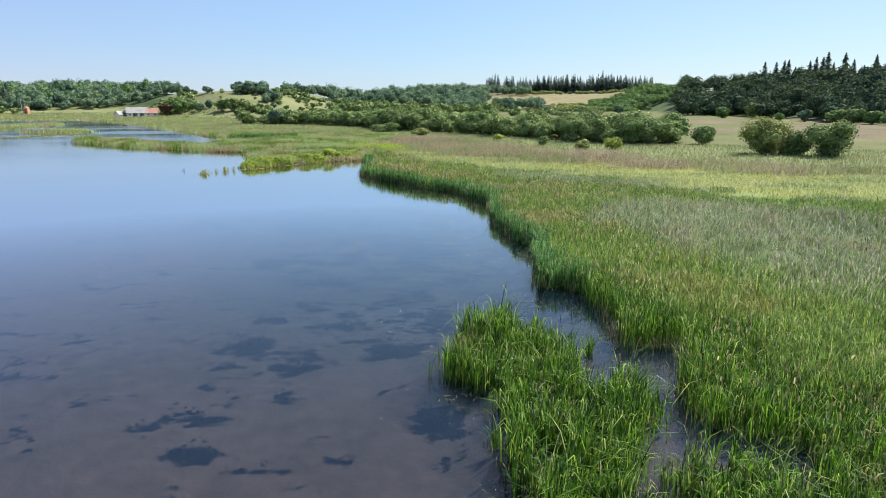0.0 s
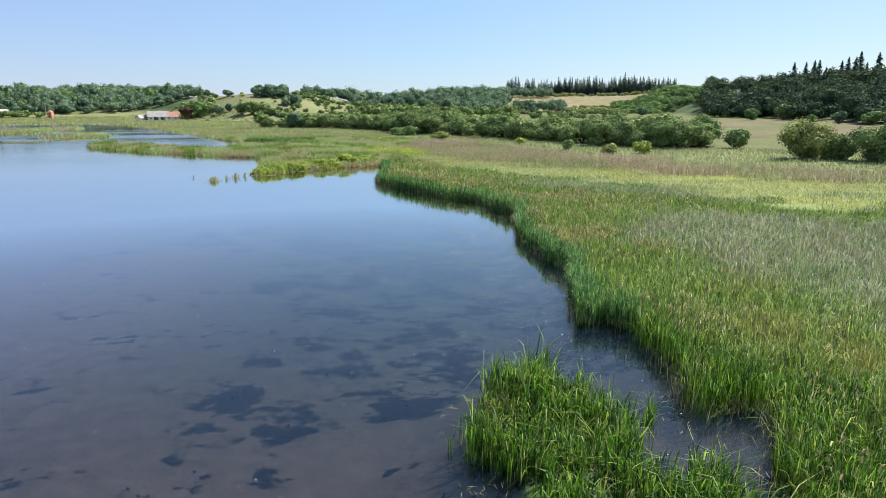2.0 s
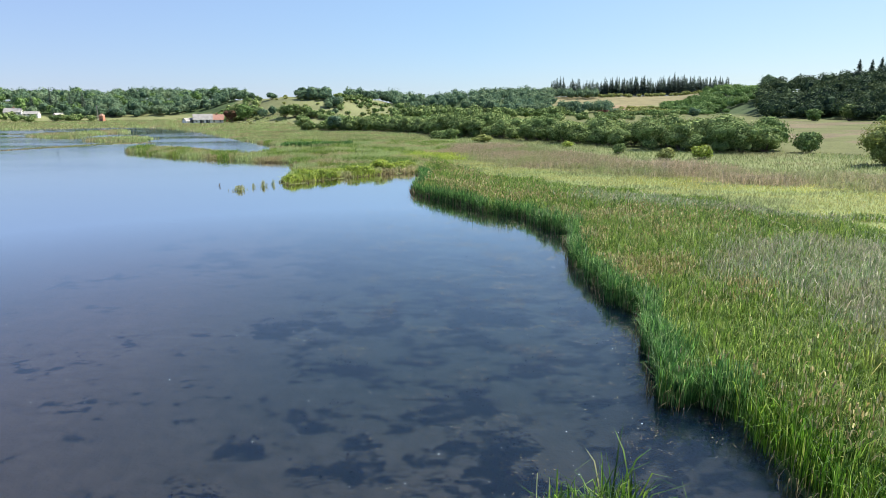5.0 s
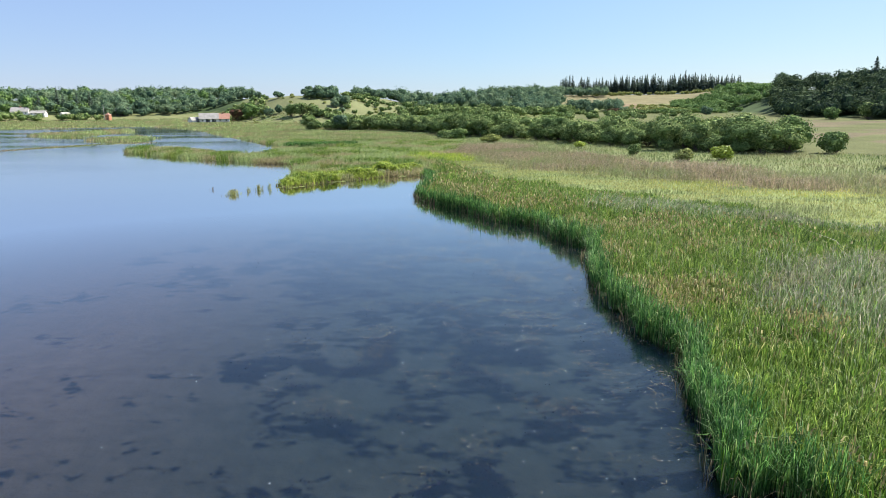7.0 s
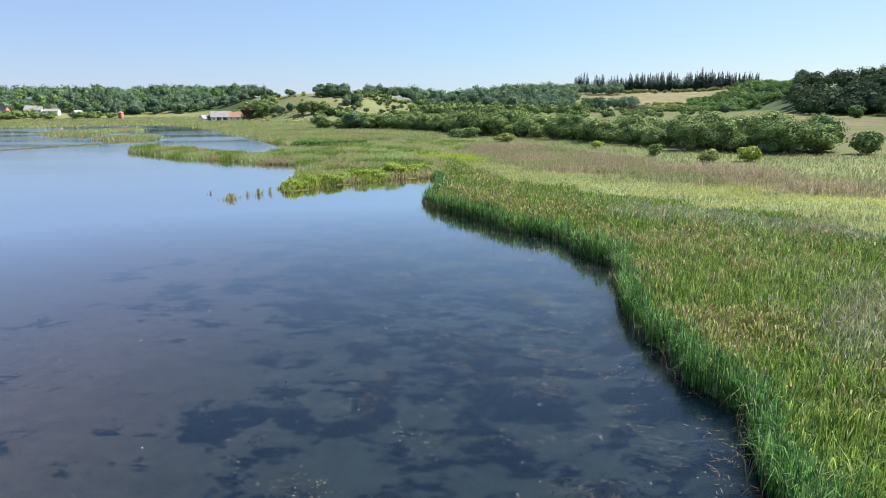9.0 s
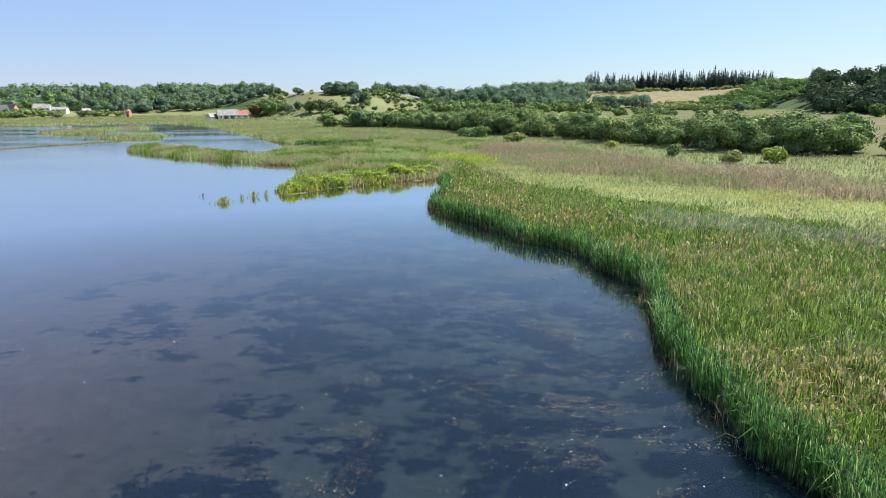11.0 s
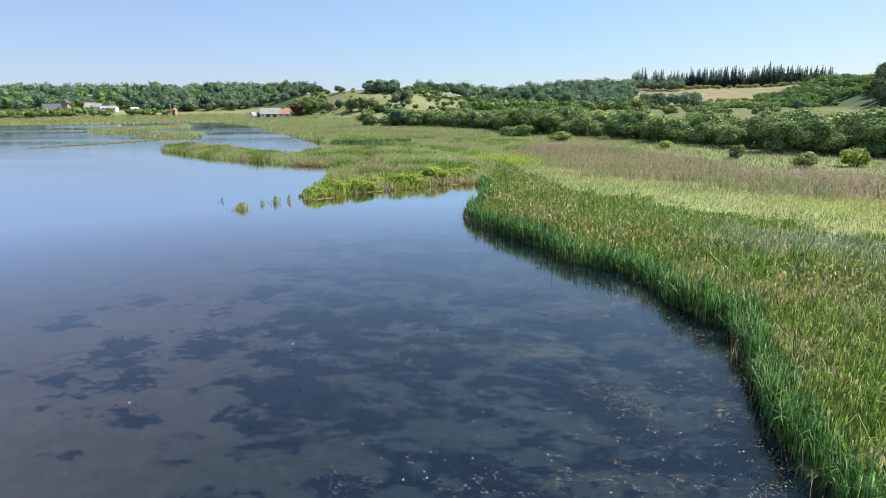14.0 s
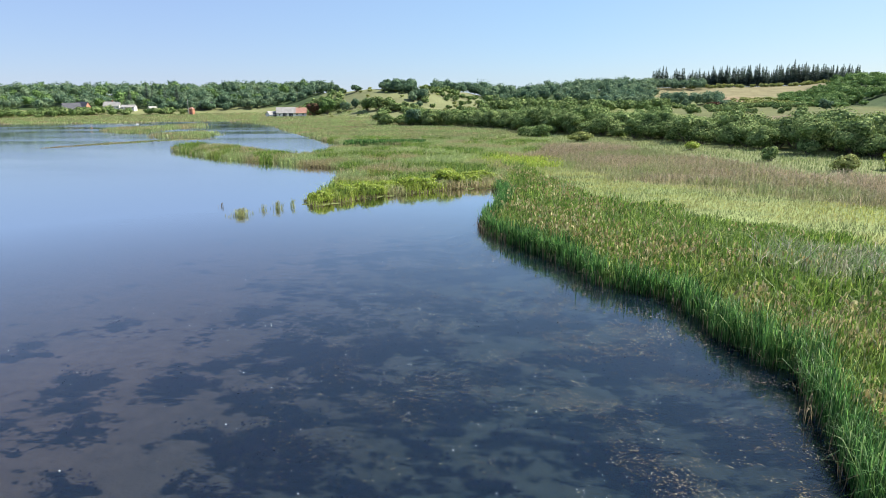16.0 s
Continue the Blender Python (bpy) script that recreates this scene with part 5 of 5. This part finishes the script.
def house(name, x, y, turn, length, width, eave, rise, wall_mat, roof_mat, windows, label, doors=0, chimney=False, lift=0.0):
    """A gabled house: walls with gables, roof, framed windows and doors on both long sides."""
    root = tagged(new(name), label, "building")
    root.location = (x, y, float(height(np.array([x]), np.array([y]))[0]) - 0.3 + lift)
    root.rotation_euler = (0, 0, radians(turn))
    bm = bmesh.new()
    prof = [(-width / 2, -1), (width / 2, -1), (width / 2, eave), (0, eave + rise - 0.02), (-width / 2, eave)]
    ends = [[bm.verts.new((sx * length / 2, py, pz)) for py, pz in prof] for sx in (-1, 1)]
    for k in range(5):
        bm.faces.new((ends[0][k], ends[0][(k + 1) % 5], ends[1][(k + 1) % 5], ends[1][k]))
    bm.faces.new(ends[0][::-1])
    bm.faces.new(ends[1])
    bmesh.ops.recalc_face_normals(bm, faces=bm.faces)
    part("wall", bm, wall_mat, root)
    part("roof", gable_roof(length, width, eave, rise), roof_mat, root)
    for side in (-1, 1):
        for k in range(windows):
            cx = -length / 2 + length * (k + 0.5) / windows
            wy = side * width / 2
            fr = part("window", box_bm(cx - 0.6, cx + 0.6, wy - 0.06, wy + 0.06, 1.1, 2.3), M_WHITE, root, "white framed window")
            part("pane", box_bm(cx - 0.48, cx + 0.48, wy + side * 0.04 - 0.04, wy + side * 0.04 + 0.04, 1.22, 2.18), M_GLASS, fr)
        for k in range(doors):
            cx = -length / 2 + length * (k + 1) / (doors + 1) + 1.2
            wy = side * width / 2
            part("door", box_bm(cx - 1.3, cx + 1.3, wy - 0.05, wy + 0.05, 0.2, 2.9), M_DARKROOF, root, "dark barn door")
    if chimney:
        part("chimney", box_bm(-0.4, 0.4, -0.35, 0.35, eave + rise - 0.4, eave + rise + 1.0), M_BRICK, root, "brick chimney")
    return root


house("farm_barn", *at(-25.25, 470), 24, 12, 7, 2.9, 3.4, M_WHITE, M_SLATE, 3, "long whitewashed barn with a grey roof", doors=2)
house("farmhouse", *at(-24.15, 470), 24, 8, 7, 2.7, 3.2, M_WHITE, M_TILE, 2, "whitewashed farmhouse with a red tiled roof", chimney=True)
house("red_cottage", *at(-23.3, 480), 20, 7, 6, 2.4, 2.6, M_BRICK, M_TILE, 2, "red brick cottage half hidden by trees", chimney=True)
house("white_shed", *at(-26.4, 470), 60, 6, 5, 2.0, 1.9, M_WHITE, M_SLATE, 1, "small whitewashed shed beside the barn", doors=1)
house("black_house", *at(-31.8, 592), 25, 9, 7, 2.2, 2.8, M_DARKROOF, M_DARKROOF, 4, "dark timber house with a black roof", lift=1.0)
house("hill_house", *at(-41.2, 590), 60, 12, 8, 2.8, 4.0, M_WHITE, M_DARKROOF, 3, "white house with a black roof among trees", lift=0.9)
house("hill_house", *at(-40.5, 597), 10, 9, 8, 2.8, 4.0, M_BRICK, M_DARKROOF, 2, "brick house with a black roof among trees", lift=1)
house("villa", *at(-38.5, 602), 20, 12, 8, 3.0, 3.0, M_WHITE, M_SLATE, 4, "white villa with a grey roof on the slope", lift=1.0, chimney=True)
house("bungalow", *at(-37.4, 596), 20, 10, 7, 2.2, 1.8, M_WHITE, M_SLATE, 4, "low white bungalow above the shore", lift=1.0)
house("white_cottage", *at(-35.7, 580), 70, 6, 5, 2.2, 2.4, M_WHITE, M_SLATE, 1, "small white cottage among trees", lift=0.5)


def build_tower():
    root = tagged(new("brick_tower"), "small square orange brick tower with a pyramid roof", "tower")
    x, y = at(-32.75, 546)
    root.location = (x, y, float(height(np.array([x]), np.array([y]))[0]) - 0.3)
    part("wall", box_bm(-1.5, 1.5, -1.5, 1.5, -0.5, 4.6), M_BRICK, root)
    bm = bmesh.new()
    b = [bm.verts.new((sx * 1.75, sy * 1.75, 4.6)) for sx, sy in ((-1, -1), (1, -1), (1, 1), (-1, 1))]
    top = bm.verts.new((0, 0, 6.4))
    bm.faces.new(b[::-1])
    for k in range(4):
        bm.faces.new((b[k], b[(k + 1) % 4], top))
    part("roof", bm, M_TILE, root)
    part("door", box_bm(-0.5, 0.5, -1.56, -1.46, 0.2, 2.2), M_DARKROOF, root)
    part("window", box_bm(-0.35, 0.35, -1.56, -1.46, 2.9, 3.8), M_GLASS, root)
    mast = tagged(new("wooden_mast"), "tall weathered wooden mast beside the brick tower", "pole")
    x, y = at(-33.05, 556)
    mast.location = (x, y, float(height(np.array([x]), np.array([y]))[0]) - 0.3)
    bm = bmesh.new()
    limb(bm, (0, 0, 0), (0, 0, 12), 0.28, 0.18, 8)
    part("pole", bm, M_POLE, mast)
    part("crossarm", box_bm(-0.9, 0.9, -0.1, 0.1, 11.2, 11.45), M_POLE, mast)


build_tower()


# ---------------------------------------------------------------- weed and litter on the lake
def build_weed():
    n = 700000
    x, y = rng.uniform(-36, 8, n), rng.uniform(12, 90, n)
    k = inside(LAKE_SHORE, x, y) & ~inside(REED_ISLE, x, y)
    x, y = x[k], y[k]
    f = weed_field(x, y, 3)
    k = rng.uniform(0, 1, len(x)) < 0.4 * smooth(0.03, 0.12, f)
    x, y, f = x[k], y[k], f[k]
    m = len(x)
    pos = np.stack([x, y, np.minimum(height(x, y) + rng.uniform(0.02, 0.6, m), -0.08)], 1)
    nrm = rng.normal(0, 0.25, (m, 3)) + np.array([0, 0, 1])
    V = leaves(pos, nrm, rng.uniform(0.045, 0.12, m) * (0.7 + 0.6 * smooth(0, 0.1, f)))
    tagged(new("sunken_weed", quad_mesh("sunken_weed", V, M_WEED)), "dark purplish water weed clumps just under the surface", "water weed", kind="stuff")
    # weed tips that reach the surface over the thickest clumps
    n = 480000
    x, y = rng.uniform(-30, 7, n), rng.uniform(14, 95, n)
    k = (weed_field(x, y) > 0.0) & (rng.uniform(0, 1, n) < 0.8 * smooth(0.36, 0.72, cloudy(x * 0.7, y, 1.4, 174, 4, 0.65)) * smooth(22, 44, y) * smooth(-16, 0, x + 0.1 * (y - 40))) & inside(LAKE_SHORE, x, y)
    x, y = x[k], y[k]
    V = leaves(np.stack([x, y, np.full(len(x), 0.012)], 1), rng.normal(0, 0.05, (len(x), 3)) + np.array([0, 0, 1]), 0.028 + 0.07 * rng.uniform(0, 1, len(x)) ** 2, 0.5)
    tagged(new("floating_weed", quad_mesh("floating_weed", V, M_ALGA)), "straw-brown weed tips floating on the lake", "water weed", kind="stuff")
    n = 200000
    x, y = rng.uniform(-30, 7, n), rng.uniform(10, 100, n)
    k = (rng.uniform(0, 1, n) < 0.002 + 0.05 * weedy(x, y) * smooth(0.4, 0.7, cloudy(x, y, 3.0, 77, 4, 0.65))) & inside(LAKE_SHORE, x, y)
    x, y = x[k], y[k]
    V = leaves(np.stack([x, y, np.full(len(x), 0.02)], 1), rng.normal(0, 0.15, (len(x), 3)) + np.array([0, 0, 1]), 0.024 + 0.06 * rng.uniform(0, 1, len(x)) ** 4, 0.7)
    tagged(new("floating_down", quad_mesh("floating_down", V, M_FLECK)), "white down and petals scattered on the water", "litter", kind="stuff")
    # dead stems drifted against the reeds
    x, y = scatter(-14, 12, 12, 114, 12, lambda x, y: inside(LAKE_SHORE, x, y) & (np.minimum(edge_distance(LAKE_SHORE, x, y), edge_distance(REED_ISLE, x, y)) < 1.6) & (cloudy(x, y, 1.6, 95, 3) > 0.52))
    V = leaves(np.stack([x, y, np.full(len(x), 0.016)], 1), rng.normal(0, 0.06, (len(x), 3)) + np.array([0, 0, 1]), rng.uniform(0.1, 0.34, len(x)), 0.1)
    tagged(new("drifted_stems", quad_mesh("drifted_stems", V, M_DEAD)), "straw-coloured dead stems drifted beside the reeds", "litter", kind="stuff")


build_weed()
